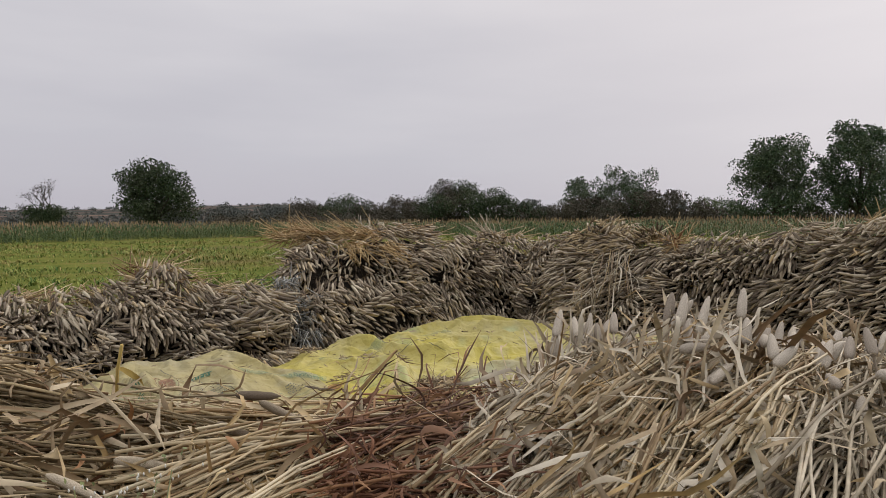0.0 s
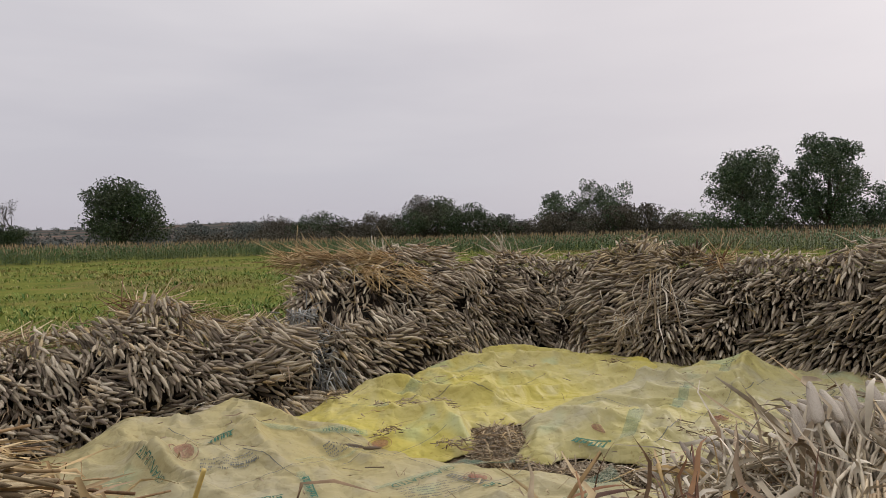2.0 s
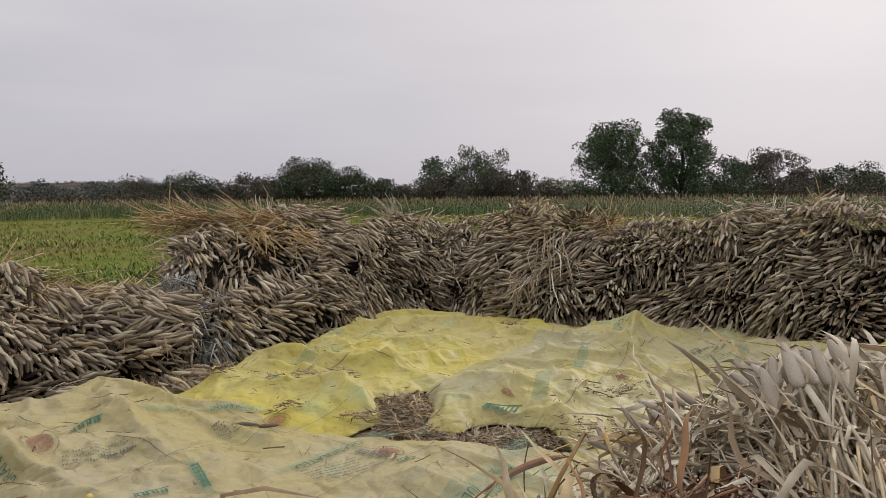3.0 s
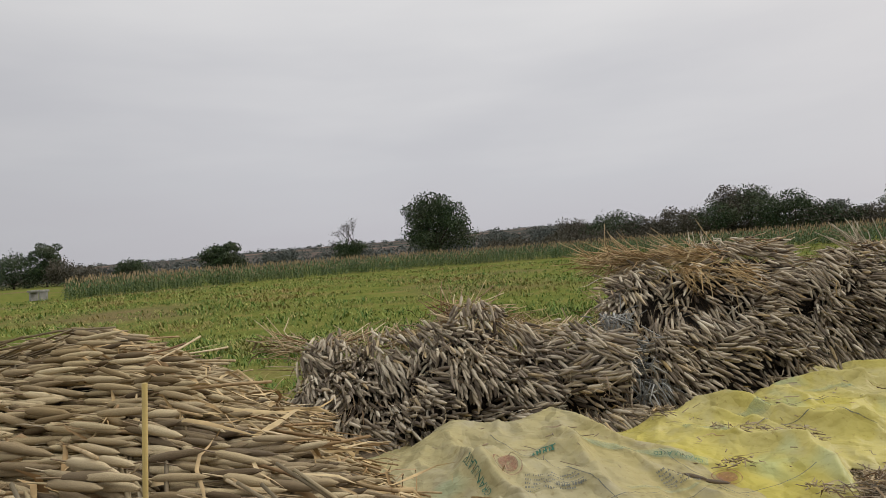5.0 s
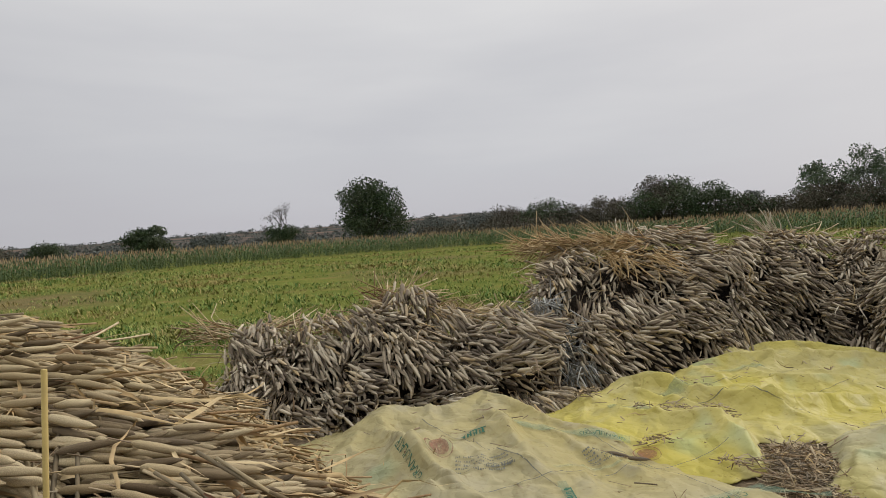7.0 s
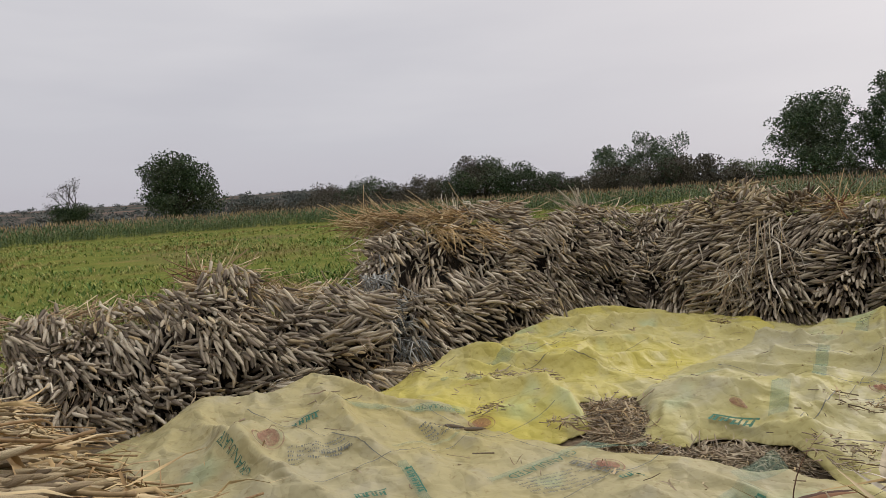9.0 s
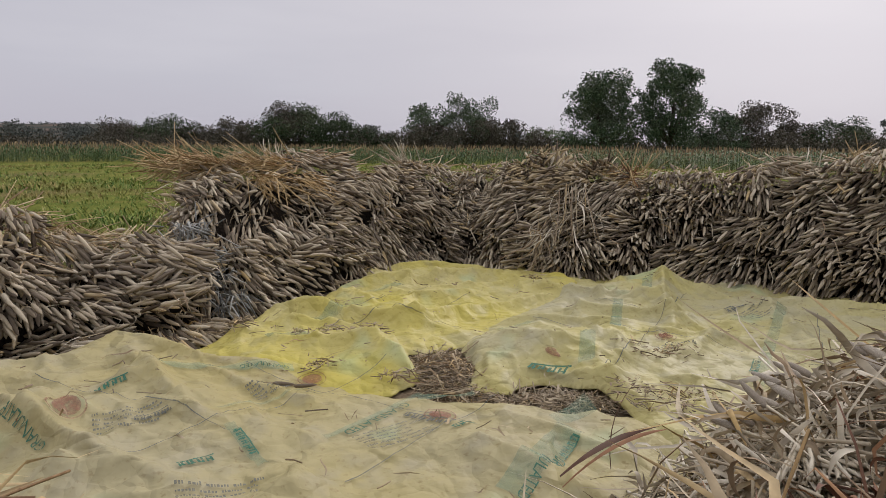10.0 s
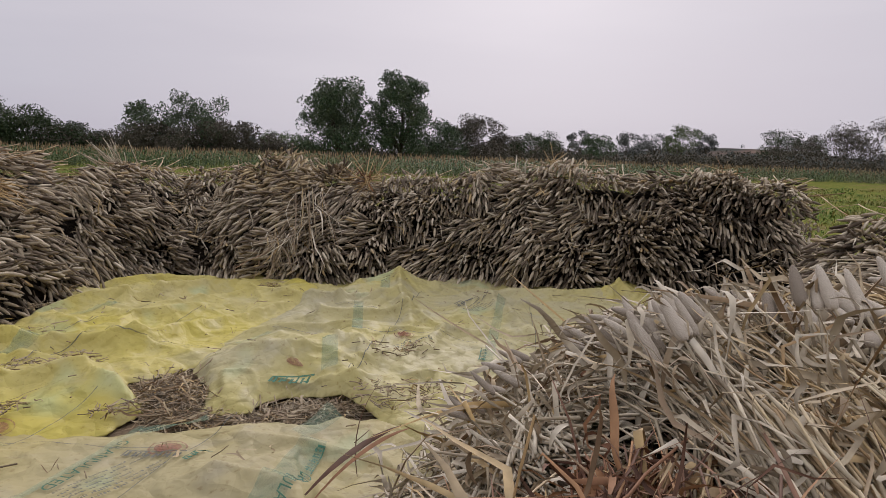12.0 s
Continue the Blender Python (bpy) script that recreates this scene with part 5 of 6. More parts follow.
# ---- trees and bushes ----
M_BARK = material("bark", varied([(0.0, (0.06, 0.05, 0.04)), (1.0, (0.10, 0.085, 0.065))], (8, 0.5), (1.0, 0.2), (0.14, 0.12, 0.10), (0.6, 0.03)), 0.95)
FOLIAGE = {
    "dark": material("dark foliage", varied([(0.0, (0.022, 0.044, 0.018)), (0.6, (0.042, 0.072, 0.026)), (1.0, (0.075, 0.11, 0.04))], (2, 0.3), (0.3, 0.1)), 0.7),
    "green": material("green foliage", varied([(0.0, (0.04, 0.075, 0.038)), (0.6, (0.065, 0.11, 0.052)), (1.0, (0.12, 0.165, 0.075))], (2, 0.3), (0.3, 0.1)), 0.7),
    "grey": material("thorny scrub foliage", varied([(0.0, (0.065, 0.062, 0.048)), (0.6, (0.105, 0.10, 0.07)), (1.0, (0.16, 0.135, 0.105))], (2, 0.3), (0.3, 0.2), (0.13, 0.095, 0.085)), 0.8),
    "light": material("light foliage", varied([(0.0, (0.05, 0.085, 0.025)), (0.6, (0.085, 0.125, 0.035)), (1.0, (0.13, 0.17, 0.06))], (2, 0.3), (0.3, 0.1)), 0.7),
    # lifted to bluish grey: distance haze is painted into this leaf colour
    "far": material("haze-tinted far foliage", varied([(0.0, (0.075, 0.088, 0.082)), (1.0, (0.12, 0.135, 0.122))], (2, 0.2), (0.3, 0.1)), 0.8),
}
LEAF_V = np.array([[-0.5, 0, 0], [0, -0.32, 0.08], [0.5, 0, 0], [0, 0.32, 0.08]])
LEAF = (LEAF_V, np.array([0, 1, 2, 0, 2, 3]), np.array([3, 3]), np.zeros(2, int), np.zeros(4))


def random_turns(n, r, size):
    q = r.normal(size=(n, 4))
    q /= np.linalg.norm(q, axis=1, keepdims=True)
    w, x_, y_, z_ = q.T
    m = np.stack([1 - 2 * (y_**2 + z_**2), 2 * (x_ * y_ - z_ * w), 2 * (x_ * z_ + y_ * w), 2 * (x_ * y_ + z_ * w), 1 - 2 * (x_**2 + z_**2), 2 * (y_ * z_ - x_ * w),
                  2 * (x_ * z_ - y_ * w), 2 * (y_ * z_ + x_ * w), 1 - 2 * (x_**2 + y_**2)], -1).reshape(-1, 3, 3)
    return m * size[:, None, None]


def tree(name, x, y, top, half, tone, label, seed, low=0.25, leaves=3500, lobes=16, leaf=0.34, trunk=0.25, category="tree", open_=0.5):
    r = np.random.default_rng(seed)
    lobes = int(lobes * 1.7)
    half *= 1.06
    z0 = float(ground_height(np.array([x]), np.array([y]))[0])
    th = thing(name, (x, y, z0), label, category, "trees and bushes behind the field")
    h = top - z0
    c_low = h * low
    # lobes: clumps of leaves of uneven size, spread over a rounded crown
    lz = c_low + (h - c_low) * (0.12 + 0.80 * ((r.permutation(lobes) + r.random(lobes)) / lobes))
    f = (lz - c_low) / (h - c_low)
    reach = half * np.sqrt(np.clip(1 - (np.abs(f - 0.42) / 0.62) ** 2.2, 0.05, 1))
    a = np.arange(lobes) * 2.4 + r.random(lobes)
    rr = reach * (0.25 + 0.66 * r.random(lobes))
    centre = np.stack([rr * np.cos(a), rr * np.sin(a), lz], -1)
    size = half * (0.24 + 0.22 * r.random(lobes))
    # limbs
    limb_n = min(lobes, 9)
    root = np.array([0, 0, 0.0])
    fork = np.array([r.normal() * 0.1 * half * 0.3, r.normal() * 0.03 * half, max(c_low * 0.9, h * 0.14)])
    trunk_line = np.array([[root - [0, 0, 0.1], root * 0.5 + fork * 0.5 + [0.04 * half, 0, 0], fork]])
    tr = [tubes(trunk_line, np.array([[trunk * 1.25, trunk, trunk * 0.85]]), 8)]
    ends = centre[:limb_n]
    s = np.linspace(0, 1, 5)[None, :, None]
    bend = fork[None, None] * (1 - s) + ends[:, None] * s + np.array([0, 0, 0.12 * h]) * (s * (1 - s)) + r.normal(size=(limb_n, 1, 3)) * 0.06 * half * (s * (1 - s)) * 4
    tr.append(tubes(bend, trunk * np.array([[0.55, 0.42, 0.3, 0.18, 0.06]]) * np.ones((limb_n, 1)), 6))
    part("trunk", mesh_of("trunk", joined(tr), [M_BARK]), th)
    leaves, leaf = int(leaves * 3.2), leaf * 0.68
    per = r.multinomial(leaves, size**2 / (size**2).sum())
    pts = []
    for c, sz, n in zip(centre, size, per):
        v = unit(r.normal(size=(n, 3))) * (sz * (r.random((n, 1)) ** (open_ * 0.6)))
        v[:, 2] *= 0.72
        v += 0.25 * sz * np.stack([smooth_noise(v + c, 2.5 / max(sz, 0.3), seed + i) for i in range(3)], -1)
        pts.append(c + v)
    p = np.concatenate(pts)
    p = p[p[:, 2] > 0.05]
    cr = placed(LEAF, random_turns(len(p), r, leaf * (0.6 + 0.8 * r.random(len(p)))), p)
    part("crown", mesh_of("crown", cr, [FOLIAGE[tone]]), th)
    return th


tree("tree", -41.1, 75.4, 8.3, 4.7, "dark", "dark green rounded tree standing alone behind the crop", 201, 0.16, 6500, 22, 0.36, 0.35)
tree("tree", 35.4, 79.8, 10.6, 4.9, "green", "broad dense green tree with low crown", 202, 0.04, 8500, 26, 0.36, 0.35)
tree("tree", 43.0, 76.5, 12.3, 4.2, "green", "tall green tree with gaps in its crown", 203, 0.04, 7000, 26, 0.36, 0.35)
L_B = "dark thorny bush at the far edge of the field"
L_S = "grey-brown scrub at the far edge of the field"
L_G = "green bushy tree at the far edge of the field"
L_F = "small tree far beyond the field with haze-tinted leaves"
for k, (x, y, top, half, tone, low, n) in enumerate([
        (-66.8, 62.9, 4.3, 3.0, "dark", 0.1, 2600), (-90.0, 66.0, 2.9, 2.8, "dark", 0.05, 1500), (-96.0, 56.0, 6.6, 2.6, "dark", 0.05, 2500), (-99.0, 53.0, 4.6, 5.5, "dark", 0.0, 3000), (-90.0, 56.0, 3.0, 4.5, "grey", 0.0, 2000),
        (-58.8, 80.7, 3.5, 3.2, "dark", 0.05, 2000), (-30.2, 102.5, 4.4, 4.2, "grey", 0.0, 2200), (-22.8, 99.2, 4.8, 4.5, "dark", 0.0, 2500), (-18.3, 98.1, 3.8, 3.6, "grey", 0.0, 1800),
        (-14.1, 98.8, 4.7, 3.6, "grey", 0.0, 2000), (-6.9, 96.5, 6.6, 5.4, "grey", 0.0, 5200), (-4.2, 94.5, 6.2, 5.6, "dark", 0.0, 3600), (1.5, 94.6, 5.3, 4.8, "dark", 0.0, 3200), (6.3, 95.5, 3.6, 3.6, "dark", 0.0, 1500),
        (10.4, 96.0, 3.2, 4.0, "grey", 0.0, 1500), (14.5, 92.7, 7.2, 4.4, "green", 0.05, 3200), (19.9, 91.7, 8.5, 4.6, "green", 0.05, 3600), (24.5, 88.5, 5.1, 3.2, "grey", 0.0, 1800),
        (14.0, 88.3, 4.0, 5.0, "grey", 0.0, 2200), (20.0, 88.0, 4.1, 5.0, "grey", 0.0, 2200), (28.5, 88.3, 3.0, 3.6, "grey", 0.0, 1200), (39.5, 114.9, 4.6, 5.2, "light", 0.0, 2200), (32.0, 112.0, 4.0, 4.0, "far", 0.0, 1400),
        (51.2, 77.7, 6.3, 4.4, "green", 0.0, 3000), (56.6, 77.5, 7.1, 4.4, "grey", 0.0, 3000), (61.5, 76.5, 4.8, 3.4, "grey", 0.0, 1600), (66.5, 75.8, 5.1, 4.2, "dark", 0.0, 2600), (80.8, 75.5, 5.5, 3.9, "green", 0.0, 2200),
        (74.0, 78.0, 3.8, 4.0, "grey", 0.0, 1500), (131.9, 71.5, 8.2, 5.0, "dark", 0.0, 2600), (143.4, 70.8, 7.6, 4.6, "dark", 0.0, 2000), (126.8, 58.9, 8.2, 5.6, "grey", 0.0, 2600), (129.0, 53.9, 9.9, 5.6, "grey", 0.0, 2600),
        (118.0, 62.0, 5.0, 5.0, "grey", 0.0, 1800), (121.6, 88.3, 9.3, 4.2, "light", 0.15, 2200)]):
    big = top > 5.5
    tree("tree" if big else "bush", x, y, top, half, tone, L_S if tone == "grey" else (L_G if tone in ("green", "light") else L_B), 220 + k, low, n, 12, 0.34, 0.16, "tree" if big else "bush", 0.6)
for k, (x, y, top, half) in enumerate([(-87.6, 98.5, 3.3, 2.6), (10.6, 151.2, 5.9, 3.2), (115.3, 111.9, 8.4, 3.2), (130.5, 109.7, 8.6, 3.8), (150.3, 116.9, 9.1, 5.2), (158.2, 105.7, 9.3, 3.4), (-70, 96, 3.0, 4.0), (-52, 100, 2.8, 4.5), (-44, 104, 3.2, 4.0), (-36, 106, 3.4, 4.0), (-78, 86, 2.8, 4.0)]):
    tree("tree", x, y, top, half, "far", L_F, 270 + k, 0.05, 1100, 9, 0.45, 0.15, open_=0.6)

# bare tree
r = np.random.default_rng(300)
bare = thing("bare_tree", (-59.8, 82.4, 0), "nearly leafless small tree with fine twigs", "tree", "trees and bushes behind the field")
lines, radii = [], []


def twig(p, d, ln, rad_, depth):
    q = p + d * ln
    m_ = (p + q) / 2 + r.normal(size=3) * ln * 0.05
    lines.append(np.stack([p, m_, q]))
    radii.append([rad_, rad_ * 0.85, rad_ * 0.65])
    if depth:
        for _ in range(3):
            twig(q - d * ln * 0.3 * r.random(), unit(d + r.normal(size=3) * 0.5 + np.array([0, 0, 0.12])), ln * (0.62 + 0.2 * r.random()), rad_ * 0.6, depth - 1)


twig(np.array([0, 0, -0.1]), np.array([0.03, 0, 1.0]), 2.6, 0.15, 5)
part("branches", mesh_of("branches", tubes(np.array(lines), np.array(radii), 4), [M_BARK]), bare)
n = 220
ends = np.array(lines)[-243:, -1]
p = ends[r.integers(0, len(ends), n)] + r.normal(size=(n, 3)) * 0.15
part("crown", mesh_of("crown", placed(LEAF, random_turns(n, r, 0.14 + 0.1 * r.random(n)), p), [FOLIAGE["grey"]]), bare, "sparse grey-green leaves")

# scrub along the far edge of the field
n = 680
az = np.concatenate([-24 + 46 * r.random(300), 20 + 18 * r.random(120), 36 + 46 * r.random(260)])
d = 93 + 9 * r.random(n) - np.where(az > 30, 4, 0)
x, y = d * np.sin(np.radians(az)), d * np.cos(np.radians(az))
sz = (0.8 + 0.9 * r.random(n)) * (1.0 + 0.45 * smooth_noise(np.stack([az, 0 * az, 0 * az], -1), 0.35, 77))
per = 130
c = np.repeat(np.stack([x, y, sz * 0.9], -1), per, 0)
sp = np.repeat(sz, per)
p = c + unit(r.normal(size=(n * per, 3))) * (sp * r.random(n * per) ** 0.5)[:, None] * np.array([1.5, 1.2, 1.0])
hedge = new("scrub_belt", mesh_of("scrub_belt", placed(LEAF, random_turns(n * per, r, 0.3 * (0.6 + 0.7 * r.random(n * per))), p), [FOLIAGE["grey"]]))
tagged(hedge, "belt of grey-brown thorny scrub behind the crop", "scrub", kind="stuff")

# hedge further off to one side, haze put into its leaf colour
n, per = 260, 110
az = 38 + 50 * r.random(n)
d = 118 + 36 * r.random(n)
x, y = d * np.sin(np.radians(az)), d * np.cos(np.radians(az))
sz = 1.0 + 1.1 * r.random(n)
sp = np.repeat(sz, per)
p = np.repeat(np.stack([x, y, sz * 0.9], -1), per, 0) + unit(r.normal(size=(n * per, 3))) * (sp * r.random(n * per) ** 0.5)[:, None] * np.array([1.8, 1.4, 1.0])
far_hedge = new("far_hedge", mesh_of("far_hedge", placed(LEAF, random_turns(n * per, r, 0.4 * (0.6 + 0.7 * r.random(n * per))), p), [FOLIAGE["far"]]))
tagged(far_hedge, "hedge of scrub beyond the field, leaves tinted for haze", "scrub", kind="stuff")

# scrub on the far hills
n = 2000
az = np.concatenate([r.normal(size=950) * 20 - 42, r.normal(size=550) * 10 - 18, -85 + 175 * r.random(500)])
d = 160 + 420 * r.random(n) ** 1.3
x, y = d * np.sin(np.radians(az)), d * np.cos(np.radians(az))
z = ground_height(x, y)
per = 36
c = np.repeat(np.stack([x, y, z + 0.5], -1), per, 0)
sz = np.repeat(0.6 + 1.9 * r.random(n) ** 2, per)
p = c + unit(r.normal(size=(n * per, 3))) * (sz * r.random(n * per) ** 0.5)[:, None] * np.array([1.2, 1.2, 0.8])
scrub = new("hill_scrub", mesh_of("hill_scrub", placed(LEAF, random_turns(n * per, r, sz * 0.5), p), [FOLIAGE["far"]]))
tagged(scrub, "scattered haze-tinted scrub on distant low hills", "scrub", kind="stuff")

# ---- prints on the sacks ----
def build_print(colour, cover, wear=(7, 60)):
    """Thin worn ink: the cloth shows through where it has rubbed off."""
    def build(t, b):
        b.inputs["Base Color"].default_value = (*colour, 1)
        a, f = noise_of(t, wear[0], 3), noise_of(t, wear[1], 4)
        m = mixed(t, 0.5, a, f)
        t.links.new(ramp(t, m, [(0.50, (cover,) * 3), (0.68, (cover * 0.2,) * 3)]).outputs[0], b.inputs["Alpha"])
    return build


M_TEAL = material("teal print", build_print((0.035, 0.15, 0.10), 0.95), 0.6)
M_BAND = material("faded teal band", build_print((0.20, 0.36, 0.26), 0.26, (2.5, 14)), 0.6)
M_RED = material("red print", build_print((0.28, 0.10, 0.07), 0.6), 0.6)
M_LETTER = material("teal lettering", build_print((0.025, 0.13, 0.085), 0.9, (3, 18)), 0.6)
M_INK = material("grey print", build_print((0.12, 0.13, 0.12), 0.75), 0.6)
LIFTS = {1: 0.012, 2: 0.0, 3: 0.022}
SHEETS = {1: sheet_1, 2: sheet_2, 3: sheet_3}


def drape(k, verts):
    z = sheet_height(verts[:, 0], verts[:, 1]) + LIFTS[k] + 0.011 + verts[:, 2]
    return np.stack([verts[:, 0], verts[:, 1], z], -1) - np.array(SHEETS[k].matrix_basis.translation)


def strip(k, name, x, y, az, length, height, mat, steps=14, label=""):
    """A printed bar that starts at x, y and runs along az."""
    s, t_ = [a.ravel() for a in np.meshgrid(np.linspace(0, length, steps), np.linspace(0, height, 4), indexing="ij")]
    c, n_ = math.cos(radians(az)), math.sin(radians(az))
    v = np.stack([x + s * c - t_ * n_, y + s * n_ + t_ * c, 0 * s], -1)
    i, j = np.meshgrid(np.arange(steps - 1), np.arange(3), indexing="ij")
    q = np.stack([i * 4 + j, (i + 1) * 4 + j, (i + 1) * 4 + j + 1, i * 4 + j + 1], -1).reshape(-1)
    part(name, bare_mesh(name, drape(k, v), q, np.full(len(q) // 4, 4), [mat]), SHEETS[k], label)


def lettering(k, text, x, y, az, size, mat):
    curve = bpy.data.curves.new("lettering", "FONT")
    curve.body, curve.size, curve.resolution_u = text, size, 2
    tmp = new("tmp", curve)
    me = bpy.data.meshes.new_from_object(tmp)
    bpy.data.objects.remove(tmp)
    bm = bmesh.new()
    bm.from_mesh(me)
    bmesh.ops.triangulate(bm, faces=bm.faces)
    bmesh.ops.subdivide_edges(bm, edges=[e for e in bm.edges if e.calc_length() > 0.02], cuts=2, use_grid_fill=True)
    v = np.array([w.co[:] for w in bm.verts])
    c, n_ = math.cos(radians(az)), math.sin(radians(az))
    v = drape(k, np.stack([x + v[:, 0] * c - v[:, 1] * n_, y + v[:, 0] * n_ + v[:, 1] * c, 0 * v[:, 0]], -1))
    for w, co in zip(bm.verts, v):
        w.co = co
    bm.to_mesh(me)
    bm.free()
    me.materials.clear()
    me.materials.append(mat)
    part("lettering", me, SHEETS[k], "teal printed word")


def disc(k, x, y, r0, r1, mat, name, flat=1.0, az=-43):
    n_ = 28
    c, s = math.cos(radians(az)), math.sin(radians(az))
    a = np.linspace(0, 2 * np.pi, n_, endpoint=False)
    rr = np.linspace(r0, r1, 8)
    v = np.concatenate([np.stack([x + q * (np.cos(a) * c - np.sin(a) * flat * s), y + q * (np.cos(a) * s + np.sin(a) * flat * c), 0 * a], -1) for q in rr])
    i, j = np.meshgrid(np.arange(7), np.arange(n_), indexing="ij")
    q = np.stack([i * n_ + j, (i + 1) * n_ + j, (i + 1) * n_ + (j + 1) % n_, i * n_ + (j + 1) % n_], -1).reshape(-1)
    part(name, bare_mesh(name, drape(k, v), q, np.full(len(q) // 4, 4), [mat]), SHEETS[k], "round red printed emblem")


def emblem(k, x, y, size=0.10, flat=1.0):
    disc(k, x, y, 0.004, size * 0.62, M_RED, "emblem", flat)
    if flat == 1.0:
        disc(k, x, y, size * 0.82, size * 0.90, M_RED, "emblem_ring", flat)


def bars(k, name, pieces, x, y, az, mat):
    """Small printed bars (along, across, length, height) in one row of writing, as one mesh."""
    v, q = [], []
    c, n_ = math.cos(radians(az)), math.sin(radians(az))
    for s, t_, w, h in pieces:
        o = len(v)
        for a, b in ((0, 0), (w, 0), (w, h), (0, h)):
            v.append((x + (s + a) * c - (t_ + b) * n_, y + (s + a) * n_ + (t_ + b) * c, 0.0))
        q += [o, o + 1, o + 2, o + 3]
    part(name, bare_mesh(name, drape(k, np.array(v)), np.array(q), np.full(len(q) // 4, 4), [mat]), SHEETS[k])


def fine_print(k, x, y, az, rows, length, seed, gap=0.035):
    """Rows of writing too small to read."""
    r = np.random.default_rng(seed)
    c, n_ = math.cos(radians(az)), math.sin(radians(az))
    for i in range(rows):
        o, row = 0.0, []
        while o < length * (0.75 + 0.25 * r.random()):
            for _ in range(r.integers(3, 8)):
                w = 0.005 + 0.007 * r.random()
                row.append((o, 0.004 * r.random(), w, 0.010 + 0.008 * r.random()))
                o += w + 0.004
            o += 0.014
        bars(k, "print_line", row, x + n_ * i * gap, y - c * i * gap, az, M_INK)


def dashes(k, x, y, az, count, size, mat, seed=0):
    """A word that cannot be read: upright bars under one long bar."""
    r = np.random.default_rng(seed + int(abs(x) * 1000))
    o, row = 0.0, []
    for i in range(count):
        for _ in range(2):
            w = size * (0.14 + 0.10 * r.random())
            row.append((o, size * 0.25 * r.random(), w, size * 0.7))
            o += w + size * (0.10 + 0.12 * r.random())
        row.append((o - size * 0.55, size * 0.35 * r.random() + 0.1 * size, size * 0.45, size * 0.16))
        o += size * 0.12
    cut = np.linspace(0, o, 5)
    row += [(a, size * 0.88, o / 4 + 0.001, size * 0.16) for a in cut[:-1]]
    bars(k, "print_bar", row, x, y, az, mat)


for k, x, y in ((1, -0.54, 4.94), (1, -1.2, 5.58), (1, -2.32, 5.00), (3, 0.31, 5.56), (3, 1.27, 5.85), (3, 1.25, 7.2)):
    emblem(k, x, y, 0.095 if k == 1 else 0.085, 0.42 if x < 0.5 and k == 3 else 1.0)
lettering(1, "GRANULATED", -0.70, 5.15, 224, 0.075, M_LETTER)
lettering(1, "GRANULATED", -1.34, 5.76, 188, 0.045, M_LETTER)
lettering(1, "GRANULATED", -2.30, 4.72, 136, 0.06, M_LETTER)
lettering(1, "GRANULATED", -0.08, 4.46, 227, 0.07, M_LETTER)
for k, x, y, az, n_, size, mat in ((1, 0.05, 4.62, 227, 5, 0.045, M_TEAL), (1, -0.74, 4.97, -42, 6, 0.06, M_INK), (1, -0.50, 4.72, 25, 4, 0.045, M_TEAL), (1, -1.56, 4.80, -63, 6, 0.045, M_TEAL), (1, -2.30, 5.30, 25, 4, 0.05, M_TEAL),
                                   (1, -1.72, 4.5, 30, 4, 0.05, M_TEAL), (3, 0.09, 5.44, -43, 4, 0.085, M_TEAL), (3, 2.25, 6.50, 10, 5, 0.075, M_INK), (3, 1.52, 5.20, 47, 6, 0.05, M_TEAL), (1, -2.0, 4.9, 20, 5, 0.04, M_INK)):
    dashes(k, x, y, az, n_, size, mat)
for k, x, y, az, ln, h in ((1, -1.12, 4.74, 44, 0.75, 0.035), (1, -0.36, 4.10, 48, 0.75, 0.13), (1, -2.1, 5.6, 8, 0.8, 0.08), (1, -1.60, 4.86, -63, 0.42, 0.05), (1, -0.62, 5.18, -5, 0.32, 0.07), (1, -1.65, 5.05, 35, 0.6, 0.02),
                           (2, -1.15, 6.62, 38, 0.5, 0.10), (2, -0.7, 7.6, 25, 0.4, 0.10), (2, -1.5, 6.25, 35, 0.35, 0.08), (3, 1.46, 5.06, 47, 2.05, 0.075), (3, 0.50, 5.35, 65, 0.42, 0.10), (3, 1.05, 6.1, 62, 0.8, 0.08), (3, 1.8, 7.0, 60, 0.5, 0.09), (3, 0.2, 6.30, 20, 0.3, 0.08), (1, 0.05, 4.75, 20, 0.25, 0.1)):
    strip(k, "print_band", x, y, az, ln, h, M_BAND, 24)
for i, (k, x, y, az, rows, ln) in enumerate(((1, -1.0, 4.74, 28, 6, 0.36), (1, -1.56, 5.42, 28, 6, 0.20), (1, -2.2, 4.95, 20, 5, 0.3), (3, 2.15, 6.42, 10, 6, 0.34), (3, 1.1, 5.72, 0, 4, 0.26), (1, -1.7, 4.3, 15, 4, 0.35))):
    fine_print(k, x, y, az, rows, ln, 400 + i)
# stitched seams
for k, x, y, az, ln in ((1, -2.0, 4.6, 42, 1.7), (1, -1.05, 4.35, 42, 1.2), (1, -2.7, 5.6, -35, 1.4), (1, -1.6, 5.75, -38, 1.5), (2, -1.35, 6.3, 35, 1.9), (2, -0.85, 7.2, 30, 1.6), (2, -0.9, 6.9, -25, 1.3), (3, 0.5, 5.2, 48, 2.6), (3, 1.2, 6.9, -40, 1.6), (3, 0.5, 6.5, -35, 2.0), (3, 2.0, 5.2, 50, 1.4)):
    strip(k, "seam", x, y, az, ln, 0.005, M_INK, 60)

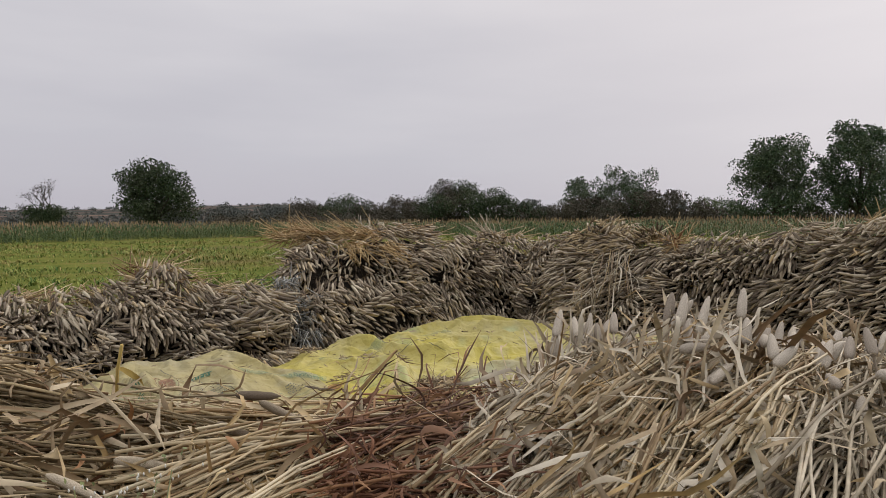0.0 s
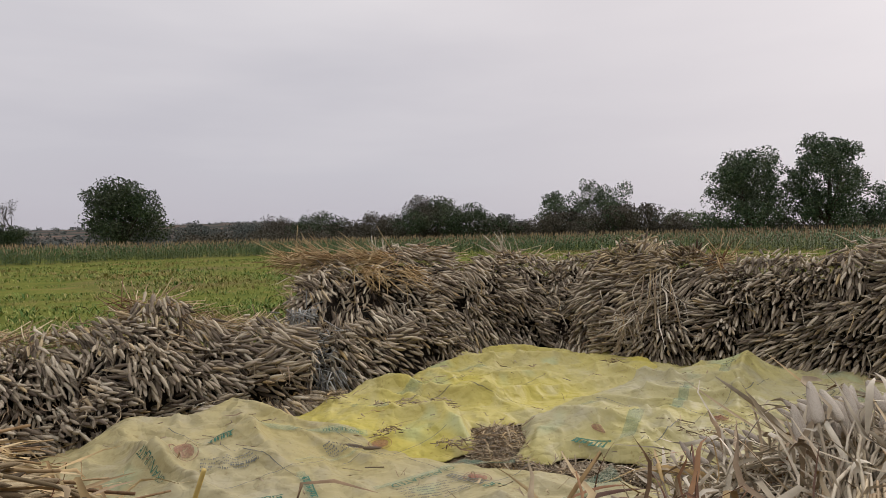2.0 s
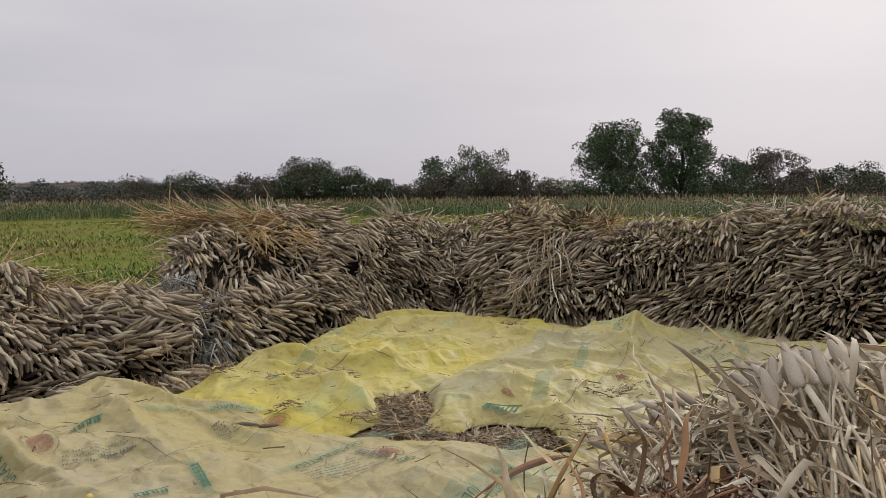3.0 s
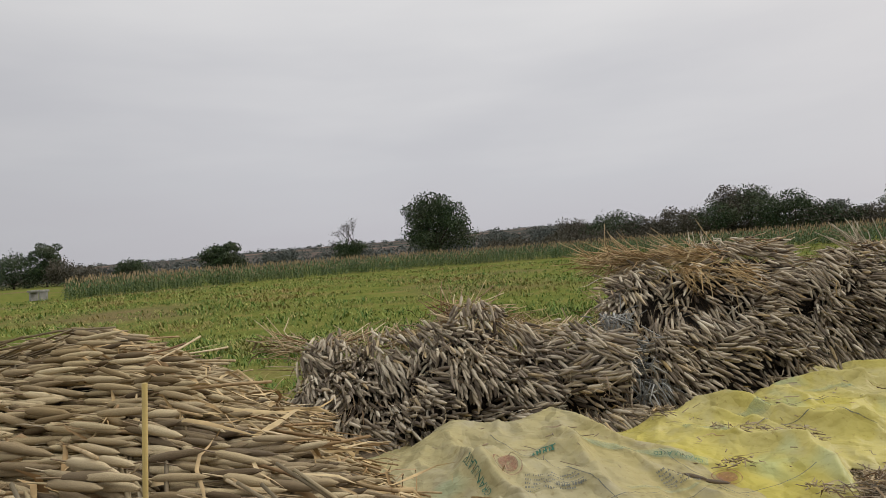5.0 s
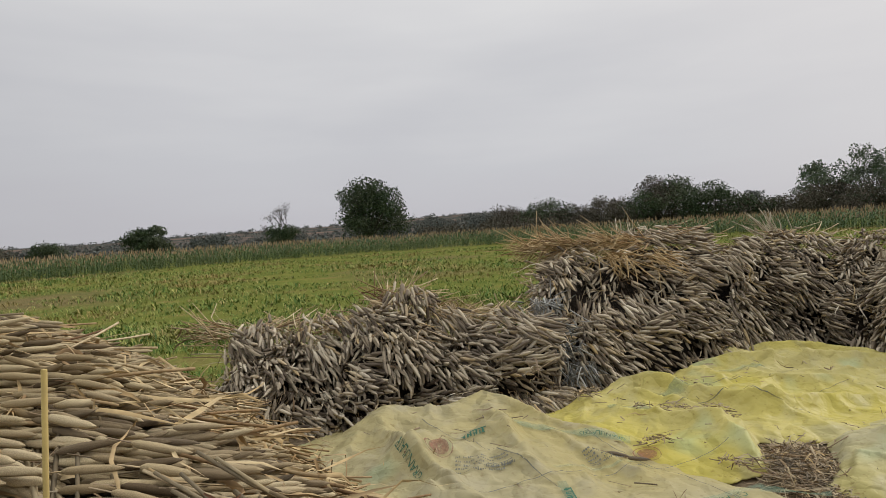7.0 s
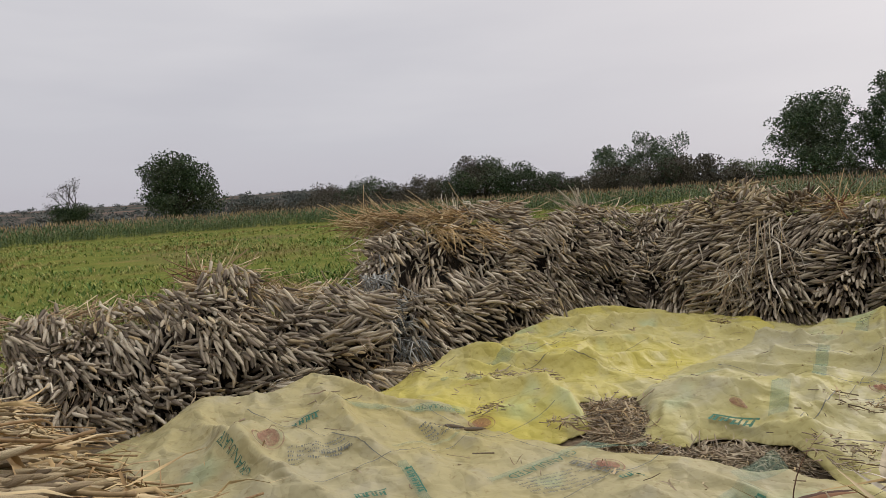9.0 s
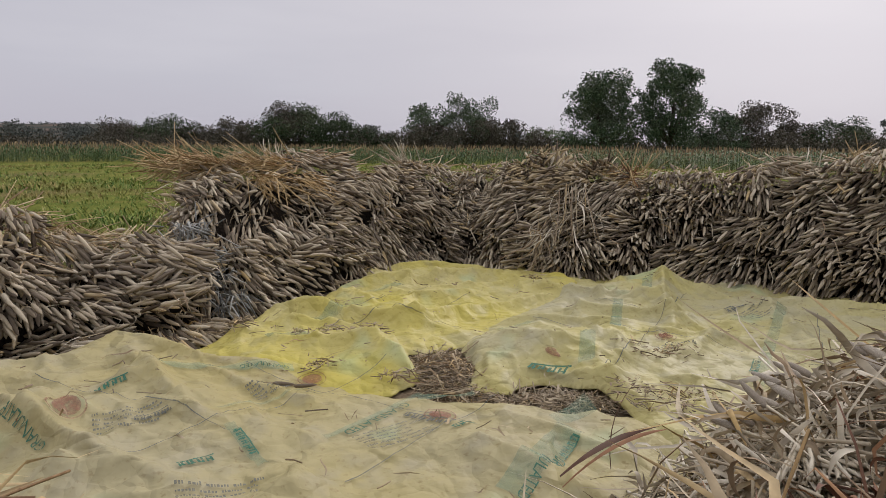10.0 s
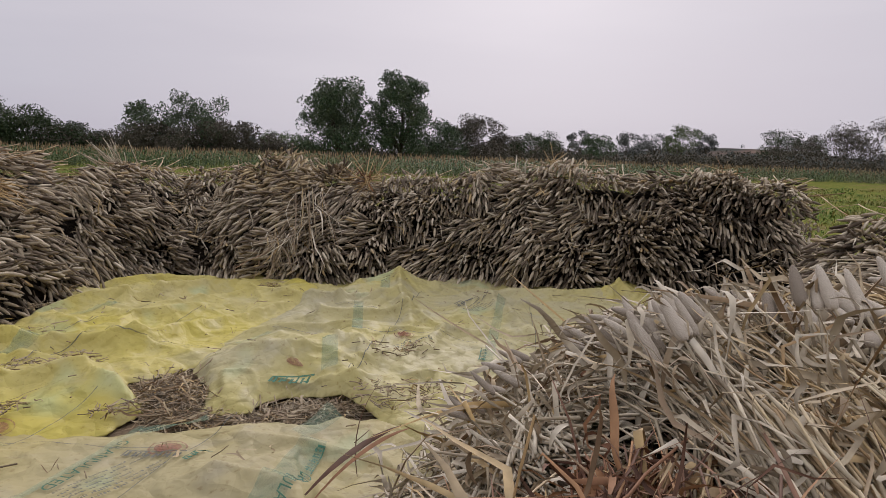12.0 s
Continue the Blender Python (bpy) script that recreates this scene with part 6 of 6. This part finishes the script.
# ---- chaff and loose straw on the floor ----
def chaff(name, spot, rx, ry, count, label, seed, high=0.05, on=None, long=1.0):
    r = np.random.default_rng(seed)
    a, d = r.random(count) * 6.28, np.sqrt(r.random(count))
    x, y = spot[0] + rx * d * np.cos(a), spot[1] + ry * d * np.sin(a)
    base = sheet_height(x, y) + 0.03 if on else np.full(count, 0.008)
    z = base + high * (1 - d**2) * r.random(count)
    b = r.random(count) * 6.28
    way = np.stack([np.cos(b), np.sin(b), r.normal(size=count) * 0.12], -1)
    ln = (0.03 + 0.10 * r.random(count) ** 1.5) * long
    p = np.stack([x, y, z], -1)
    h = count // 2
    tb = tubes(straw_lines(p[:h], way[:h], ln[:h], r, 3, 0.1), (0.0015 + 0.0025 * r.random((h, 1))) * np.ones((1, 3)), 4, 0)
    bl = blades(p[h:] + np.array([0, 0, 0.015]), way[h:], ln[h:], 0.005 + 0.008 * r.random(count - h), r, 1, 0.15)
    ob = new(name, mesh_of(name, local(joined([tb, bl]), (spot[0], spot[1], 0)), [M_RUSTSTRAW, M_LEAF]))
    ob.matrix_basis = Matrix.Translation((spot[0], spot[1], 0))
    tagged(ob, label, "chaff", kind="stuff")


M_RUSTSTRAW = material("old straw", varied([(0.0, (0.12, 0.085, 0.05)), (0.6, (0.28, 0.21, 0.13)), (1.0, (0.50, 0.40, 0.26))], (30, 0.3)), 0.85)
chaff("chaff", (-0.36, 5.68), 0.24, 0.45, 1100, "brown chaff and broken straw in a gap between the sheets", 500, 0.09, None, 1.7)
chaff("chaff", (0.18, 5.12), 0.38, 0.17, 1000, "brown chaff and broken straw in a gap between the sheets", 501, 0.05, None, 1.6)
chaff("chaff", (-0.2, 5.3), 0.2, 0.12, 220, "brown chaff and broken straw in a gap between the sheets", 502, 0.05)
for i, (x, y, rx, ry, n) in enumerate(((-1.15, 6.38, 0.22, 0.03, 50), (-0.78, 6.25, 0.12, 0.05, 45), (-1.75, 6.55, 0.12, 0.10, 60), (-0.7, 5.5, 0.10, 0.05, 45), (-1.15, 5.72, 0.12, 0.03, 40), (1.05, 5.55, 0.30, 0.10, 60), (-1.0, 7.2, 0.2, 0.05, 20), (-0.9, 8.1, 0.12, 0.08, 40), (0.95, 8.0, 0.15, 0.12, 60), (0.75, 4.95, 0.35, 0.2, 160), (-2.0, 6.7, 0.35, 0.15, 120))):
    chaff("chaff", (x, y), rx, ry, n, "dry straw bits lying on the yellow sheet", 510 + i, 0.03, True)
chaff("straw_bits", (0.2, 5.9), 3.4, 2.0, 260, "stray straw bits scattered over the sheets", 530, 0.02, True)

# two fallen ears on the sheet
for i, (x, y, az) in enumerate(((-1.42, 5.50, -8), (-1.30, 5.45, 6))):
    ob = new("millet_ear", EAR_MESHES[1 + i])
    z = float(sheet_height(np.array([x]), np.array([y]))[0]) + 0.04
    ob.matrix_basis = Matrix.Translation((x, y, z - 0.012)) @ pose(0, 0, 0, 0, 4, az) @ Matrix.Diagonal((0.13, 0.026, 0.026, 1))
    tagged(ob, "single grey millet ear dropped on the sheet", "millet ear", "fallen ears")

# ---- tufts and caps on the stacks ----
base_b, base_d, base_a = (-1.2, 9.1, 0), (3.0, 8.2, 0), (-3.2, 6.9, 0)
tuft(stack_b, base_b, (-1.62, 9.25, 1.22), (0.0, 0.1, 0.9), 26, 0.32, [M_PALE, M_PALE], 601, 0.45)
tuft(stack_b, base_b, (0.12, 11.1, 1.12), (-0.55, 0.0, 0.8), 46, 0.50, [M_PALE, M_PALE], 602, 0.28)
tuft(stack_d, base_d, (3.75, 7.55, 1.12), (-0.2, 0.1, 0.9), 26, 0.40, [M_PALE, M_PALE], 603, 0.35)
tuft(stack_d, base_d, (4.05, 7.2, 1.38), (0.1, 0.3, 0.6), 18, 0.25, [M_STRAW, M_STRAW], 604, 0.5)
tuft(stack_d, base_d, (2.5, 8.8, 1.14), (0.3, 0.5, 0.35), 60, 0.36, [M_STRAW, M_RUST], 605, 0.7)
tuft(stack_d, base_d, (5.3, 5.85, 1.22), (0.2, 0.3, 0.5), 24, 0.32, [M_LEAF, M_STRAW], 606, 0.6)
tuft(stack_a, base_a, (-5.05, 6.3, 0.68), (-0.9, 0.0, 0.15), 60, 0.40, [M_STALK, M_LEAF], 607, 0.25)
tuft(stack_a, base_a, (-3.75, 7.2, 0.88), (-0.5, 0.5, 0.25), 60, 0.36, [M_STALK, M_RUST], 608, 0.5)
for i, (x, y) in enumerate(((-2.55, 8.75), (-2.2, 8.9), (-1.8, 9.0), (-1.5, 9.1), (-2.4, 9.2))):
    tuft(stack_b, base_b, (x, y, 1.24), (-0.75, -0.35, 0.15), 70, 0.45, [M_STRAW, M_STRAW], 610 + i, 0.35, "straw_cap")
for i, (x, y) in enumerate(((-1.75, 8.6), (-1.35, 9.0))):
    tuft(stack_b, base_b, (x, y, 1.12), (0.6, -0.5, -0.3), 45, 0.45, [M_STRAW, M_STRAW], 620 + i, 0.3, "straw_cap")
# pale stalks hanging down the long stack
tuft(stack_d, base_d, (1.75, 8.72, 1.02), (-0.25, -0.6, -0.75), 26, 0.95, [M_LEAF, M_PALE], 630, 0.12)
tuft(stack_d, base_d, (1.35, 8.55, 0.55), (-0.5, -0.4, -0.7), 110, 0.48, [M_PALE, M_LEAF], 631, 0.35)
M_DUSTY = material("dusty grey straw", varied([(0.0, (0.13, 0.13, 0.12)), (0.6, (0.30, 0.305, 0.29)), (1.0, (0.46, 0.465, 0.44))], (22, 0.3)), 0.85)
for i, (x, y, z) in enumerate(((-2.22, 7.42, 0.78), (-2.12, 7.30, 0.58), (-2.0, 7.2, 0.40), (-2.28, 7.35, 0.45), (-1.9, 7.12, 0.26))):
    tuft(stack_b, base_b, (x, y, z), (0.2, -0.45, -0.6), 56, 0.22, [M_DUSTY, M_DUSTY], 640 + i, 0.7)

# ---- a flowering weed by the near heap ----
def flower_weed(spot, seed, count=64):
    r = np.random.default_rng(seed)
    th = thing("flowering_weed", spot, "green weed with tiny white flowers among the sheaves", "weed")
    a = r.random(count) * 6.28
    way = unit(np.stack([np.cos(a) * 0.4, np.sin(a) * 0.4, 0.6 + 0.6 * r.random(count)], -1))
    ln = 0.22 + 0.22 * r.random(count)
    line = straw_lines(np.zeros((count, 3)), way, ln, r, 4, 0.15)
    part("stem", mesh_of("stem", tubes(line, np.full((count, 4), 0.0014), 4), [M_WEED]), th, kind="stuff")
    p = np.repeat(line[:, 2:].reshape(-1, 3), 5, 0) + r.normal(size=(count * 10, 3)) * 0.03
    part("leaf", mesh_of("leaf", placed(LEAF, random_turns(len(p), r, np.full(len(p), 0.016)), p), [M_WEED]), th, kind="stuff")
    q = np.repeat(line[:, -1], 6, 0) + r.normal(size=(count * 6, 3)) * np.array([0.035, 0.035, 0.02])
    bud = tubes(np.array([[[0, 0, -0.004], [0, 0, 0.0], [0, 0, 0.005]]]), np.array([[0.0008, 0.0024, 0.0012]]), 6)
    part("flower", mesh_of("flower", placed(bud, np.tile(np.eye(3), (len(q), 1, 1)), q), [M_WHITE]), th, "tiny white flowers", "stuff")


M_WHITE = material("white petal and paint", varied([(0.0, (0.70, 0.70, 0.64)), (1.0, (0.80, 0.80, 0.76))], (30, 0.12)), 0.7)
M_WEED = material("weed green", varied([(0.0, (0.12, 0.17, 0.05)), (1.0, (0.26, 0.29, 0.11))], (20, 0.25)), 0.7)
flower_weed((-0.72, 1.75, 0.45), 701)

# ---- white trough in the field ----
def box(bm, size, at, bevel=0.02):
    m = bmesh.ops.create_cube(bm, size=1.0, matrix=Matrix.Translation(at) @ Matrix.Diagonal((*size, 1)))
    edges = list({e for v in m["verts"] for e in v.link_edges})
    bmesh.ops.bevel(bm, geom=edges, offset=bevel, segments=2, affect="EDGES")


def solid(name, sizes, parent, mat):
    bm = bmesh.new()
    for size, at in sizes:
        box(bm, size, at)
    me = bpy.data.meshes.new(name)
    bm.to_mesh(me)
    bm.free()
    me.materials.append(mat)
    return part(name, me, parent)


M_CONCRETE = material("weathered concrete", varied([(0.0, (0.36, 0.35, 0.33)), (1.0, (0.44, 0.43, 0.40))], (6, 0.35), (1.0, 0.4), (0.22, 0.21, 0.19)), 0.9)
trough = thing("water_trough", (-43.5, 25.4, 0), "grey concrete slab on low piers in the weeds", "trough")
solid("slab", [((1.5, 0.6, 0.14), (0, 0, 0.62))], trough, M_CONCRETE)
solid("pier", [((0.2, 0.5, 0.62), (-0.55, 0, 0.30))], trough, M_CONCRETE)
solid("pier", [((0.2, 0.5, 0.62), (0.55, 0, 0.30))], trough, M_CONCRETE)

# ---- single stalks and dead blades that stand out ----
M_YELLOW = material("fresh yellow stalk", varied([(0.0, (0.50, 0.36, 0.10)), (1.0, (0.58, 0.43, 0.14))], (25, 0.25)), 0.6)


def cut_stalk(points, radius, label):
    line = np.array([points], float)
    base = points[0]
    th = thing("cut_stalk", base, label, "stalk")
    k = len(points)
    part("stem", mesh_of("stem", local(tubes(line, np.full((1, k), radius), 8), base), [M_YELLOW]), th)
    r = np.random.default_rng(int(abs(base[0]) * 100))
    p = line[0, 1:2] + 0.0
    part("blade", mesh_of("blade", local(blades(p, unit(np.array([[0.5, 0.2, 0.0]])), np.array([0.11]), np.array([0.022]), r), base), [M_YELLOW]), th)


cut_stalk([(-1.66, 2.20, 0.70), (-1.645, 2.18, 1.05), (-1.60, 2.17, 1.38)], 0.0036, "upright yellow cut stalk stuck in the heap")
cut_stalk([(-1.24, 2.62, 0.72), (-1.22, 2.61, 0.95), (-1.17, 2.56, 1.05)], 0.0055, "short yellow stalk with a torn blade in the heap")
for i, (p0, p1, p2, w) in enumerate((((-0.05, 4.0, 0.25), (-0.06, 4.06, 0.45), (0.05, 4.0, 0.62), 0.016), ((-0.3, 3.9, 0.3), (-0.1, 3.95, 0.42), (0.2, 4.1, 0.36), 0.028), ((-0.35, 3.75, 0.35), (-0.2, 3.7, 0.55), (0.05, 3.8, 0.5), 0.024),
                                     ((1.15, 4.0, 0.62), (0.95, 4.1, 0.80), (0.80, 4.2, 0.95), 0.03), ((0.9, 4.25, 0.5), (0.7, 4.4, 0.62), (0.5, 4.5, 0.78), 0.022))):
    s_ = np.linspace(0, 1, 9)[:, None]
    a_, b_, c_ = (np.array(q) for q in (p0, p1, p2))
    line = ((1 - s_) ** 2 * a_ + 2 * s_ * (1 - s_) * b_ + s_**2 * c_)[None]
    wid = w * np.sin(np.linspace(0.5, 3.05, 9))[None]
    side = np.tile(np.array([0.6, 0.7, 0.2]), (1, 9, 1))
    ob = new("dead_blade", mesh_of("dead_blade", local(ribbons(line, wid, side), p0), [M_RUST if i < 3 else M_LEAF]))
    ob.matrix_basis = Matrix.Translation(p0)
    tagged(ob, "curled brown dead blade rising from the heap" if i < 3 else "long dry blade arching over the sheet", "dry leaf", "loose blades")
